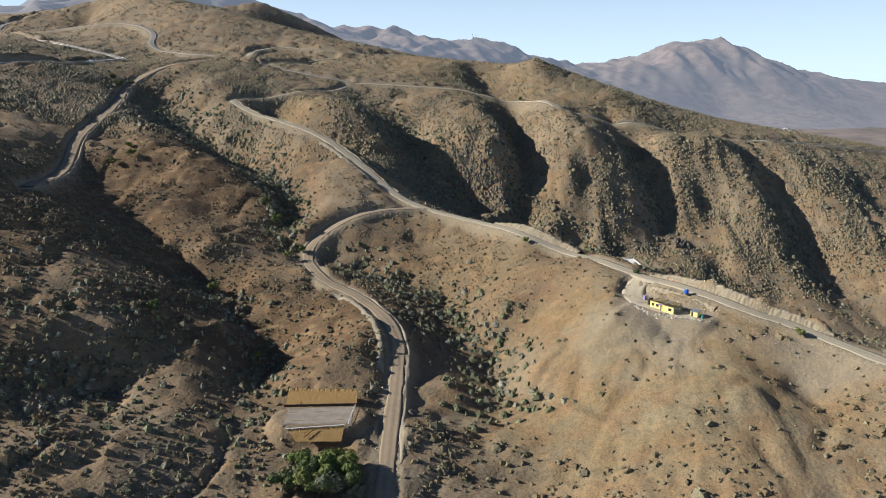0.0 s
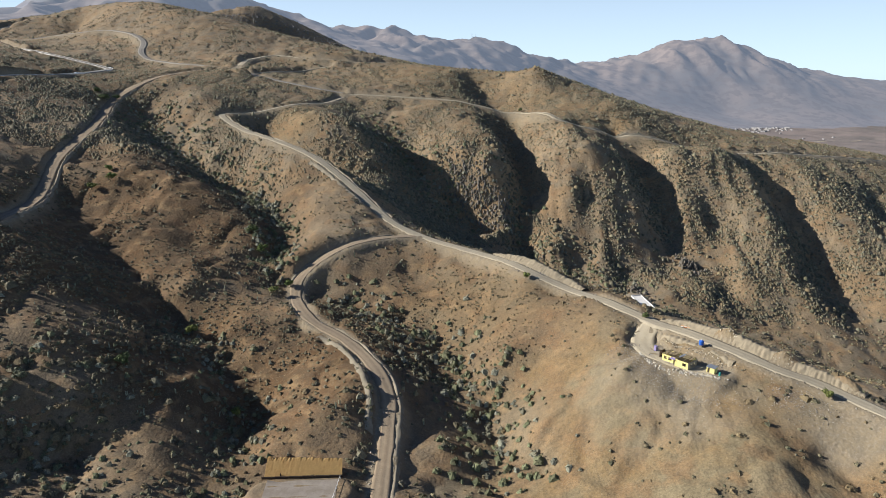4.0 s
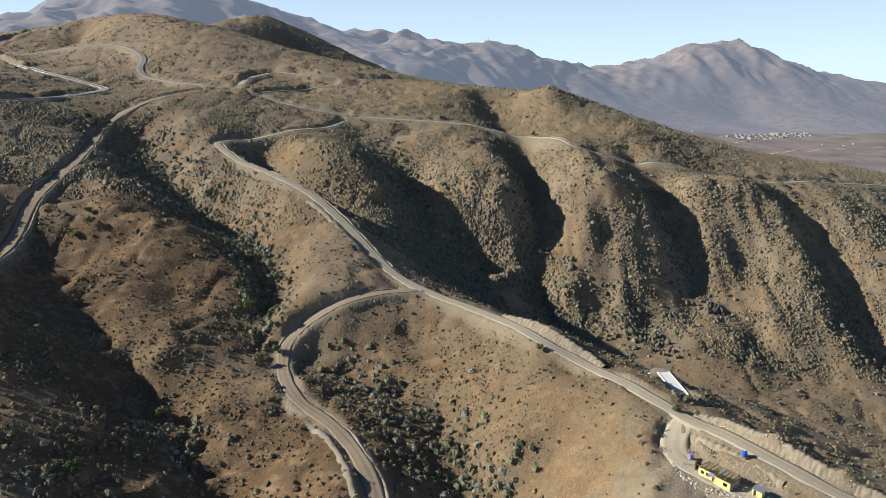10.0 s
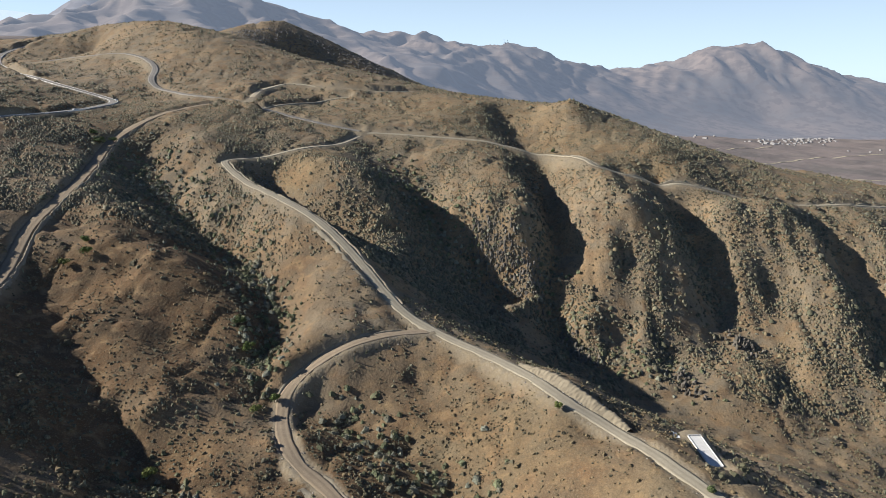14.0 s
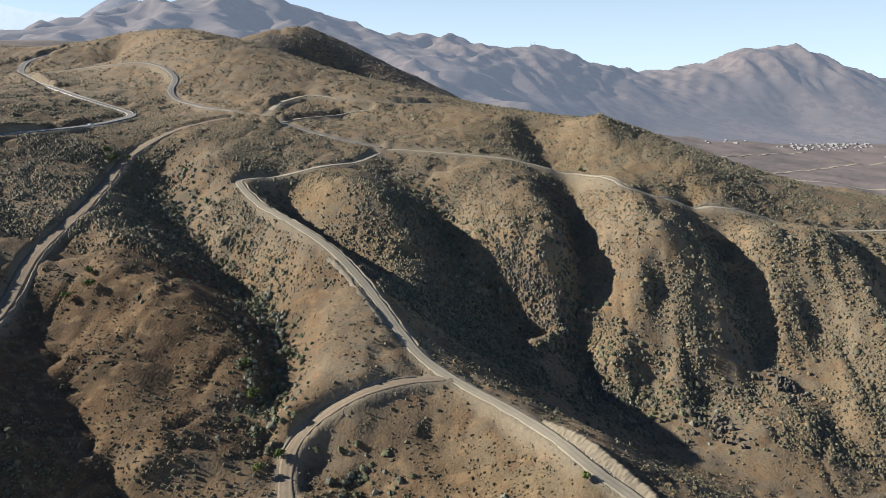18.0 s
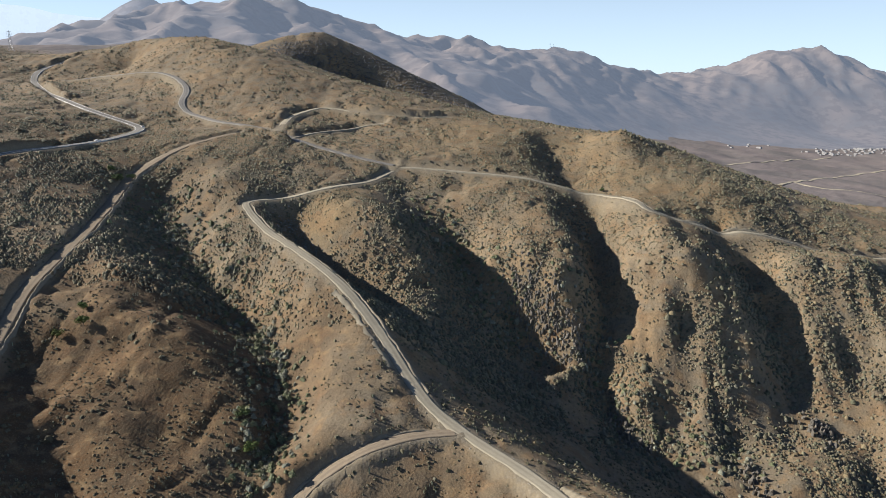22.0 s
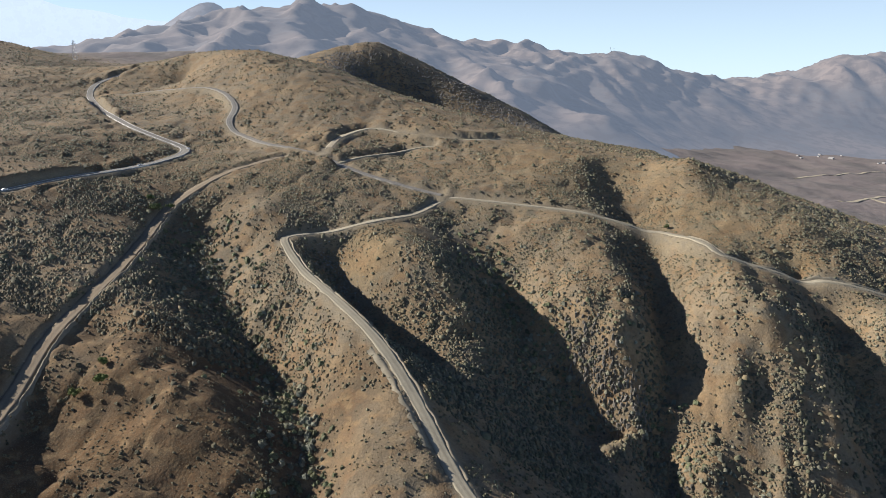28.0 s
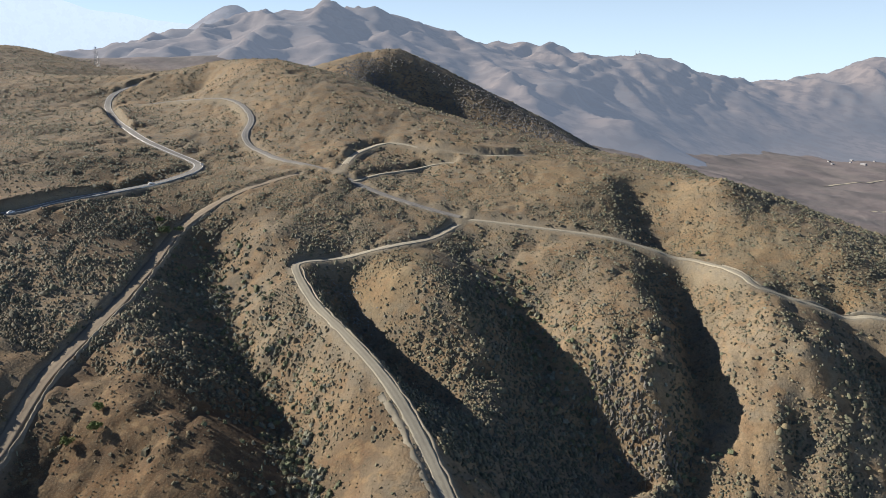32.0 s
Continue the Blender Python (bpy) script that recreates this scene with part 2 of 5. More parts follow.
CREASES = {
    "cliff_crest": [(13, 667, 154), (21, 643, 143), (28, 602, 136), (30, 545, 122), (33, 497, 110), (38, 487, 94), (43, 477, 79), (39, 461, 65), (31, 448, 61)],
    "first_gully": [(44, 660, 138), (49, 640, 131), (55, 606, 128), (57, 585, 118), (57, 565, 108), (56, 531, 93), (61, 504, 79), (58, 486, 69), (55, 470, 55)],
    "second_crest": [(88, 564, 126), (96, 545, 122), (106, 516, 115), (111, 502, 99), (112, 491, 87), (115, 471, 71), (112, 456, 54), (108, 440, 40), (106, 420, 36)],
    "second_shoulder": [(128, 537, 110), (131, 512, 102), (133, 500, 90), (136, 487, 78), (134, 468, 61)],
    "cliff_shoulder": [(45, 541, 115.5), (47, 500, 103)],
    "second_gully": [(152, 544, 91), (153, 504, 69), (157, 484, 56), (154, 467, 44), (144, 433, 35), (138, 409, 33)],
    "third_crest": [(177, 530, 104), (178, 518, 92), (176, 501, 78), (171, 482, 61), (166, 463, 45), (160, 434, 36)],
    "third_gully": [(187, 524, 98), (189, 502, 77), (186, 484, 60), (178, 463, 45), (171, 442, 36), (161, 414, 31)],
    "fourth_crest": [(214, 541, 104), (219, 516, 91), (226, 486, 71), (229, 463, 52), (232, 440, 34), (233, 425, 26)],
    "fourth_gully": [(236, 545, 94), (243, 520, 72), (249, 490, 52), (253, 465, 36), (256, 445, 22), (258, 425, 12)],
    "fifth_crest": [(268, 548, 92), (276, 515, 77), (281, 485, 60), (282, 455, 40)],
    "canyon": [(-70, 594, 135), (-52, 566, 123), (-40, 549, 113), (-26, 527, 101), (-4, 493, 81), (14, 479, 67), (27, 468, 54), (44, 459, 49), (66, 448, 42), (74, 431, 37)],
    "knoll_crest": [(-90, 518, 138), (-70, 509, 135), (-57, 500, 127), (-48, 490, 115), (-42, 481, 102), (-36, 456, 90), (-22, 437, 82)],
    "main_crest": [(-154, 522, 134), (-130, 484, 124), (-100, 453, 120), (-83, 436, 117), (-71, 422, 112), (-56, 403, 105), (-42, 383, 97), (-29, 366, 90), (-18, 352, 85), (-3, 340, 83), (14, 329, 82), (26, 320, 82), (40, 306, 83)],
    "bend_gully": [(-232, 539, 141), (-226, 538, 133), (-191, 500, 119), (-165, 470, 107), (-138, 437, 96), (-116, 415, 91), (-97, 391, 90), (-83, 368, 85), (-80, 347, 79), (-78, 332, 75), (-74, 315, 72), (-67, 302, 69)],
    "brown_crest": [(-198, 439, 125), (-165, 385, 115), (-139, 371, 113), (-125, 374, 107), (-109, 365, 99), (-95, 353, 92), (-86, 339, 87)],
    "left_gully": [(-189, 362, 103), (-171, 347, 94), (-145, 315, 85), (-124, 291, 78), (-102, 275, 70), (-85, 261, 62), (-69, 241, 56), (-61, 222, 51), (-56, 194, 53), (-53, 173, 52)],
    "gorge": [(-51, 308, 66), (-40, 306, 63), (-21, 279, 63), (-6, 271, 60), (3, 264, 55), (9, 253, 53), (13, 243, 51), (20, 225, 47), (19, 207, 47), (17, 191, 47)],
    "road_spur": [(-54, 275, 71), (-39, 262, 67), (-26, 246, 65), (-16, 221, 65), (-13, 213, 55), (-12, 190, 53), (-12, 171, 53)],
    "house_crest": [(61, 263, 80), (65, 254, 79), (69, 248, 79), (75, 237, 78), (81, 231, 78), (86, 222, 78), (91, 215, 78), (96, 209, 77), (101, 204, 76), (107, 201, 74.6), (111, 197, 74.2)],
    "road_end": [(115.5, 191, 73.5), (121, 182.5, 73), (128, 171, 72.5), (138, 158, 71)],
    "berm": [(85, 238, 79.5), (90.5, 229.5, 82.6), (96.5, 218.5, 83.6), (102.5, 210, 82.6), (110, 205, 80), (117, 200, 76)],
    "berm_back": [(98, 236, 71), (104, 224, 72), (109, 215, 71), (117, 209, 69), (122, 205, 66)],
    "upper_road_line": [(-85, 612, 146), (-76, 612, 145), (-39, 610, 143), (-11, 609, 141), (13, 608, 139), (28, 607, 137), (47, 606, 132), (61, 605, 130), (70, 599, 129), (82, 583, 131), (88, 575, 130), (92, 567, 126), (101, 566, 122), (121, 566, 118), (145, 566, 115), (166, 566, 112), (186, 566, 106), (203, 565, 101), (221, 565, 98), (274, 573, 97), (335, 592, 92), (420, 620, 82)],
    "first_gully_top": [(26, 699, 154), (38, 684, 145)],
    "canyon_foot": [(75, 424, 36), (95, 405, 28), (115, 390, 23), (150, 380, 18), (190, 370, 12), (240, 352, 0), (300, 335, -12)],
    # unseen crest, its height set so that its shadow reaches the left gully
    "left_hill_crest": [(-150, 130, 70), (-185, 190, 86), (-205, 240, 113), (-222, 290, 130), (-240, 330, 124)],
    "dark_hill": [(-444, 1219, 245), (-401, 1243, 262), (-355, 1276, 275), (-320, 1289, 276), (-281, 1288, 261), (-212, 1272, 226), (-134, 1247, 188), (-60, 1212, 157), (-25, 1173, 143)],
    "centre_hill": [(-573, 978, 232), (-531, 977, 236), (-497, 976, 247), (-433, 960, 255), (-374, 917, 247), (-330, 882, 239), (-289, 845, 226), (-249, 808, 213)],
    "left_far_crest": [(-1250, 1060, 305), (-969, 1179, 278), (-936, 1215, 266), (-913, 1278, 252), (-873, 1330, 243)],
    "top_crest": [(-5, 929, 160), (42, 916, 155), (70, 900, 153), (96, 883, 147), (144, 848, 132), (185, 813, 124), (217, 797, 118), (248, 779, 106), (300, 740, 92)],
    "pit_floor": [(-135, 519, 121), (-127, 507, 113), (-118, 495, 107), (-103, 482, 102), (-90, 467, 98), (-75, 457, 95), (-60, 453, 92)],
    "pit_rim": [(-141, 510, 127.5), (-131, 497, 126), (-121, 485, 124), (-109, 471, 121.5), (-98, 459, 119.5), (-86, 445, 117.5)],
    "dark_spur": [(-363, 1273, 269), (-357, 1184, 245), (-318, 1122, 221), (-262, 1087, 202), (-201, 1062, 179)],
    "dark_gully": [(-265, 1215, 188), (-190, 1160, 150), (-120, 1105, 122), (0, 1060, 95)],
    "bend_bank": [(-67, 320, 81), (-66, 326, 84), (-60, 333, 87), (-51, 337, 88), (-38, 341, 88), (-27, 346, 86)],
}


def along(points, step):
    """Points every step metres or so along a line of places."""
    p = np.array(points, float)
    s = np.r_[0, np.cumsum(np.linalg.norm(np.diff(p[:, :2], axis=0), axis=1))]
    t = np.linspace(0, s[-1], max(2, int(s[-1] / step) + 1))
    return np.stack([np.interp(t, s, p[:, k]) for k in range(p.shape[1])], 1)


def surface(c):
    """A stiff sheet through the given heights, creased along crests and gullies."""
    xy, n = c[:, :2], len(c)
    r = np.linalg.norm(xy[:, None] - xy[None], axis=2)
    a = np.zeros((n + 3, n + 3))
    a[:n, :n] = -r + np.eye(n) * 1.0
    a[:n, n] = 1
    a[:n, n + 1:] = xy / 500
    a[n:, :n] = a[:n, n:].T
    w = np.linalg.solve(a, np.r_[c[:, 2], 0, 0, 0])

    def height(x, y):
        p = np.c_[np.ravel(x), np.ravel(y)].astype(float)
        out = np.empty(len(p))
        for i in range(0, len(p), 20000):
            q = p[i:i + 20000]
            d2 = (q * q).sum(1)[:, None] + (xy * xy).sum(1)[None] - 2 * q @ xy.T
            out[i:i + 20000] = -np.sqrt(np.maximum(d2, 1e-6)) @ w[:n] + w[n] + (q / 500) @ w[n + 1:]
        return out.reshape(np.shape(x))
    return height


def grain(x, y, size, seed):
    """Smooth random values between -1 and 1, one every size metres."""
    u, v = np.asarray(x) / size + seed * 17.3, np.asarray(y) / size - seed * 9.1
    i, j = np.floor(u).astype(np.int64), np.floor(v).astype(np.int64)
    f, g = u - i, v - j
    f, g = f * f * (3 - 2 * f), g * g * (3 - 2 * g)

    def at(a, b):
        h = (a * 374761393 + b * 668265263 + seed * 362437) & 0x7fffffff
        h = ((h ^ (h >> 13)) * 1274126177) & 0x7fffffff
        return ((h ^ (h >> 16)) & 0xffff) / 32767.5 - 1
    return (at(i, j) * (1 - f) + at(i + 1, j) * f) * (1 - g) + (at(i, j + 1) * (1 - f) + at(i + 1, j + 1) * f) * g


spots = [p for line in SLOPES.values() for p in line]
bends = np.concatenate([along(line, 13) for line in CREASES.values()])
land = surface(np.concatenate([np.array(spots, float), bends]))


def relief(x, y):
    """The fine relief of the slopes, in metres."""
    far = np.clip((np.asarray(y) - 200) / 900, 0, 1)
    out = 0.9 * grain(x, y, 33, 1) + 0.5 * grain(x, y, 13, 2) + 0.3 * grain(x, y, 6, 3) + 0.16 * grain(x, y, 2.8, 4)
    rill = 1 - np.abs(grain(x, y, 20, 5) + 0.4 * grain(x, y, 9, 6))
    steep = np.clip((np.asarray(x) + 10) / 50, 0, 1) * np.clip((np.asarray(y) - 415) / 40, 0, 1) * np.clip((600 - np.asarray(y)) / 40, 0, 1)
    rib = 1 - 2 * np.abs(grain(x, np.asarray(y) * 0.3, 13, 8)) + 0.6 * (1 - 2 * np.abs(grain(x, np.asarray(y) * 0.35, 6, 9)))
    u, v = np.asarray(x) - 88.0, np.asarray(y) - 238.0
    r, turn = np.hypot(u, v), np.arctan2(v, u) * 75
    fan = (1 - 2 * np.abs(grain(turn, r * 0.10, 7, 14))) + 0.5 * (1 - 2 * np.abs(grain(turn, r * 0.14, 3.2, 15)))
    fan = 0.34 * fan * np.clip((r - 22) / 20, 0, 1) * np.clip((125 - r) / 30, 0, 1) * np.clip((250 - np.asarray(y)) / 20, 0, 1)
    return out + fan + far * 5 * grain(x, y, 90, 7) - 1.0 * np.clip(rill - 0.72, 0, 1) * 4 + steep * 1.15 * rib


# ---- materials ----
def material(name, rough=0.9):
    m = bpy.data.materials.new(name)
    m.use_nodes = True
    m.node_tree.nodes["Principled BSDF"].inputs["Roughness"].default_value = rough
    m.node_tree.nodes["Principled BSDF"].inputs["Specular IOR Level"].default_value = 0.2
    return m, m.node_tree.nodes, m.node_tree.links


def rgb(c):
    return (c[0], c[1], c[2], 1)


def blotch(n, l, where, scale, low, high, detail=4):
    """A noise between 0 and 1, steepened between low and high."""
    t = n.new("ShaderNodeTexNoise")
    t.inputs["Scale"].default_value, t.inputs["Detail"].default_value = scale, detail
    l.new(where, t.inputs["Vector"])
    r = n.new("ShaderNodeMapRange")
    r.inputs["From Min"].default_value, r.inputs["From Max"].default_value = low, high
    l.new(t.outputs["Fac"], r.inputs["Value"])
    return r.outputs["Result"]


def mixed(n, l, fac, a, b, mode='MIX'):
    m = n.new("ShaderNodeMix")
    m.data_type, m.blend_type = 'RGBA', mode
    for value, socket in ((fac, m.inputs[0]), (a, m.inputs[6]), (b, m.inputs[7])):
        if isinstance(value, (int, float)):
            socket.default_value = value
        elif isinstance(value, tuple):
            socket.default_value = rgb(value)
        else:
            l.new(value, socket)
    return m.outputs[2]


def times(n, l, a, b):
    m = n.new("ShaderNodeMath")
    m.operation = 'MULTIPLY'
    for value, socket in zip((a, b), m.inputs):
        if isinstance(value, (int, float)):
            socket.default_value = value
        else:
            l.new(value, socket)
    return m.outputs[0]


def bumped(n, l, where, scale, strength, distance, detail=6):
    t = n.new("ShaderNodeTexNoise")
    t.inputs["Scale"].default_value, t.inputs["Detail"].default_value = scale, detail
    l.new(where, t.inputs["Vector"])
    b = n.new("ShaderNodeBump")
    b.inputs["Strength"].default_value, b.inputs["Distance"].default_value = strength, distance
    l.new(t.outputs["Fac"], b.inputs["Height"])
    l.new(b.outputs["Normal"], n["Principled BSDF"].inputs["Normal"])


def attribute(n, name):
    a = n.new("ShaderNodeAttribute")
    a.attribute_name = name
    return a


def plain(name, color, rough=0.85, speck=0.25, scale=3.0, metal=0.0, other=None):
    """A surface of one paint or stuff, with stains at two scales and a little relief."""
    m, n, l = material(name, rough)
    where = n.new("ShaderNodeTexCoord").outputs["Object"]
    dark = tuple(c * (1 - speck) for c in color)
    c1 = mixed(n, l, blotch(n, l, where, scale, 0.35, 0.7), color, other or dark)
    c2 = mixed(n, l, blotch(n, l, where, scale * 9, 0.4, 0.75), c1, dark)
    l.new(c2, n["Principled BSDF"].inputs["Base Color"])
    n["Principled BSDF"].inputs["Metallic"].default_value = metal
    bumped(n, l, where, scale * 6, 0.3, 0.02)
    return m


def ground_material():
    m, n, l = material("dry_soil", 1.0)
    where = n.new("ShaderNodeNewGeometry").outputs["Position"]
    look_of = attribute(n, "kind")  # red: bare cut earth, green: sandy scree, blue: rusty soil, alpha: far scrub soil greyed for haze
    parts = n.new("ShaderNodeSeparateColor")
    l.new(look_of.outputs["Color"], parts.inputs[0])
    bare, sand, rust = parts.outputs[0], parts.outputs[1], parts.outputs[2]
    c = mixed(n, l, blotch(n, l, where, 0.018, 0.38, 0.62), (0.222, 0.180, 0.120), (0.280, 0.198, 0.112))
    c = mixed(n, l, blotch(n, l, where, 0.07, 0.45, 0.68), c, (0.190, 0.162, 0.114))
    c = mixed(n, l, rust, c, mixed(n, l, blotch(n, l, where, 0.05, 0.4, 0.62), (0.128, 0.074, 0.034), (0.096, 0.063, 0.035)))
    c = mixed(n, l, sand, c, mixed(n, l, blotch(n, l, where, 0.045, 0.42, 0.6), (0.205, 0.170, 0.100), (0.232, 0.156, 0.072)))
    c = mixed(n, l, times(n, l, blotch(n, l, where, 0.11, 0.50, 0.62, 6), 0.55), c, (0.195, 0.112, 0.055))
    c = mixed(n, l, times(n, l, blotch(n, l, where, 0.22, 0.50, 0.70), 0.6), c, (0.304, 0.211, 0.107))
    c = mixed(n, l, times(n, l, blotch(n, l, where, 0.55, 0.47, 0.64), 0.36), c, (0.097, 0.079, 0.049))
    c = mixed(n, l, times(n, l, blotch(n, l, where, 1.9, 0.49, 0.60), 0.38), c, (0.078, 0.067, 0.045))
    c = mixed(n, l, times(n, l, blotch(n, l, where, 2.7, 0.53, 0.66), 0.3), c, (0.368, 0.304, 0.194))
    earth = mixed(n, l, blotch(n, l, where, 0.3, 0.4, 0.65), (0.252, 0.208, 0.135), (0.205, 0.176, 0.125))
    earth = mixed(n, l, times(n, l, blotch(n, l, where, 1.4, 0.5, 0.7), 0.5), earth, (0.331, 0.294, 0.224))
    c = mixed(n, l, bare, c, earth)
    # distant haze put into the colour: mauve-grey over the far scrub
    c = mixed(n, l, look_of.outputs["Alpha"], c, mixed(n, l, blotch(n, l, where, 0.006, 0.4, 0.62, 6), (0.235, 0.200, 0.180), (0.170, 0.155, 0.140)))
    c = mixed(n, l, 1.0, c, (0.965, 0.95, 0.97), 'MULTIPLY')
    l.new(c, n["Principled BSDF"].inputs["Base Color"])
    bumped(n, l, where, 0.9, 0.6, 0.5, 10)
    return m


def road_material(name, a, b, c):
    m, n, l = material(name, 0.95)
    where = n.new("ShaderNodeNewGeometry").outputs["Position"]
    k = mixed(n, l, blotch(n, l, where, 0.08, 0.4, 0.65), a, b)
    k = mixed(n, l, times(n, l, blotch(n, l, where, 0.6, 0.48, 0.7), 0.5), k, c)
    side = attribute(n, "across")  # how near a wheel track
    k = mixed(n, l, times(n, l, side.outputs["Fac"], 0.5), k, c)
    k = mixed(n, l, times(n, l, blotch(n, l, where, 3.5, 0.55, 0.7), 0.4), k, tuple(v * 0.5 for v in a))
    l.new(k, n["Principled BSDF"].inputs["Base Color"])
    bumped(n, l, where, 2.5, 0.5, 0.1)
    return m


def stone_material():
    m, n, l = material("weathered_rock", 0.95)
    tint = attribute(n, "tint")
    where = n.new("ShaderNodeNewGeometry").outputs["Position"]
    isle = n.new("ShaderNodeNewGeometry").outputs["Random Per Island"]
    c = mixed(n, l, 1.0, tint.outputs["Color"], mixed(n, l, isle, (0.7, 0.7, 0.7), (1.25, 1.22, 1.18)), 'MULTIPLY')
    c = mixed(n, l, times(n, l, blotch(n, l, where, 1.6, 0.45, 0.7), 0.6), c, (0.085, 0.075, 0.062))
    l.new(c, n["Principled BSDF"].inputs["Base Color"])
    bumped(n, l, where, 2.2, 0.8, 0.25)
    return m


def leaf_material():
    m, n, l = material("foliage", 0.8)
    tint = attribute(n, "tint")
    isle = n.new("ShaderNodeNewGeometry").outputs["Random Per Island"]
    hue = mixed(n, l, isle, (0.82, 0.82, 0.82), (1.12, 1.12, 1.10))
    c = mixed(n, l, 1.0, tint.outputs["Color"], hue, 'MULTIPLY')
    where = n.new("ShaderNodeNewGeometry").outputs["Position"]
    twigs = mixed(n, l, blotch(n, l, where, 3.2, 0.42, 0.62, 5), (1.2, 1.18, 1.13), (0.68, 0.68, 0.68))
    c = mixed(n, l, 1.0, c, twigs, 'MULTIPLY')
    l.new(c, n["Principled BSDF"].inputs["Base Color"])
    bumped(n, l, where, 3.0, 0.4, 0.25)
    return m


SOIL = ground_material()
DIRT_ROAD = road_material("packed_dirt", (0.335, 0.292, 0.212), (0.295, 0.258, 0.192), (0.41, 0.36, 0.27))
GREY_ROAD = road_material("grey_gravel", (0.235, 0.215, 0.185), (0.200, 0.185, 0.165), (0.330, 0.305, 0.265))
BROWN_ROAD = road_material("brown_track", (0.245, 0.190, 0.130), (0.205, 0.162, 0.116), (0.315, 0.255, 0.180))
YARD = road_material("pale_yard_dirt", (0.400, 0.345, 0.245), (0.370, 0.320, 0.235), (0.440, 0.385, 0.285))
GREY_YARD = road_material("grey_trampled_earth", (0.225, 0.195, 0.160), (0.200, 0.170, 0.140), (0.300, 0.270, 0.235))
STONE = stone_material()
LEAVES = leaf_material()


# ---- roads: centre lines on the plan, and width ----
ROADS = {
    "main_road": (5.6, [(146, 148), (138, 158), (128, 171), (121, 182.5), (115.5, 191), (111, 197), (107, 201), (101, 204), (96, 209), (91, 215), (86, 222), (81, 231), (75, 237), (69, 248), (65, 254), (61, 263), (50, 282), (38, 291), (26, 311), (12, 328), (-1, 339), (-9, 346), (-22, 357), (-32, 370), (-46, 391), (-60, 410), (-74, 426), (-100, 452), (-129, 480), (-147, 502), (-158, 518), (-155, 523), (-147, 529), (-130, 539), (-110, 551), (-94, 574), (-86, 599), (-79, 611)]),
    "upper_road": (4.6, [(-85, 612), (-76, 612), (-39, 610), (-11, 609), (13, 608), (28, 607), (47, 606), (61, 605), (70, 599), (82, 583), (88, 575), (92, 567), (101, 566), (121, 566), (145, 566), (166, 566), (186, 566), (203, 565), (221, 565), (274, 573), (335, 592), (420, 620)]),
    "top_road": (6.5, [(-82, 613), (-106, 616), (-132, 623), (-151, 630), (-167, 640), (-182, 651), (-196, 657), (-218, 665), (-241, 674), (-268, 698), (-291, 718), (-304, 736), (-308, 760), (-320, 780), (-356, 821), (-378, 837), (-411, 843), (-464, 860), (-495, 853)]),
    "quarry_road": (5.5, [(-182, 651), (-187, 681), (-185, 720), (-176, 738), (-163, 743), (-135, 733), (-110, 730), (-82, 735), (-57, 747)]),
    "side_track": (3.5, [(-166, 640), (-158, 665), (-142, 689), (-130, 715), (-109, 717)]),
    "bend_road": (5.4, [(-12, 345), (-25, 341), (-35, 335), (-48, 326), (-57, 319), (-62, 312), (-63, 304), (-57, 283), (-49, 269), (-38, 260), (-29, 249), (-21, 234), (-16, 221), (-15, 215), (-15, 203), (-15, 189), (-15, 174), (-15, 150), (-14, 120), (-13, 90)]),
    "left_road": (7.0, [(-177, 286), (-189, 330), (-198, 358), (-205, 380), (-209, 398), (-211, 420), (-215, 451), (-227, 487), (-240, 523), (-242, 548), (-231, 586), (-210, 639)]),
    "paved_road": (7.5, [(-319, 489), (-311, 506), (-303, 539), (-294, 570), (-287, 598), (-286, 626), (-297, 653), (-308, 661), (-333, 669), (-372, 688), (-426, 736), (-491, 802), (-540, 859), (-559, 898), (-553, 927), (-543, 959)]),
}
GREY = ("paved_road", "top_road")
BROWN = ("bend_road", "left_road")


def eased(points, rounds=3):
    """Rounds off the corners of a line."""
    p = np.array(points, float)
    for _ in range(rounds):
        q = np.empty((2 * len(p), p.shape[1]))
        q[0], q[-1] = p[0], p[-1]
        q[1:-1:2], q[2:-1:2] = 0.75 * p[:-1] + 0.25 * p[1:], 0.25 * p[:-1] + 0.75 * p[1:]
        p = q
    return p


def graded(points, width, ease=31):
    """The centre line at every 1.5 m with a steady gradient."""
    p = along(eased(points), 1.5)
    z = land(p[:, 0], p[:, 1])
    k = np.hanning(ease)
    k /= k.sum()
    z = np.convolve(np.r_[np.full(ease // 2, z[0]), z, np.full(ease // 2, z[-1])], k, 'valid')
    return np.c_[p, z]


lanes = {name: (graded(line, width, 15 if name == "upper_road" else 31), width) for name, (width, line) in ROADS.items()}
PADS = {  # level ground: line of x, y, height, and half width
    "drive": ([(73.5, 239, 78.0), (70, 235, 76.3), (68.5, 231, 75.2)], 4.5),
    "house_pad": ([(67.5, 229, 75), (67.8, 222, 75), (70.5, 217, 75), (76.5, 210.5, 75), (82.5, 206, 75)], 4.9),
    "low_pad": ([(-43, 176.5, 55.6), (-28, 177.5, 55.5)], 5.6),
    "slab_pad": ([(80.0, 283.5, 73.15), (81.2, 263, 73.15)], 3.5),
}

# ---- the ground, one sheet out to the horizon ----
rows_y = np.geomspace(62, 4900, 780)
cols = np.linspace(0, 1, 600)
gx = np.stack([-(150 + 1.0 * y) + cols * (275 + 1.8 * y) for y in rows_y])
gy = np.repeat(rows_y[:, None], len(cols), 1)
gz = land(gx, gy) + relief(gx, gy)
bare = np.zeros_like(gz)
clear = np.full_like(gz, 99.0)  # metres from the edge of a road


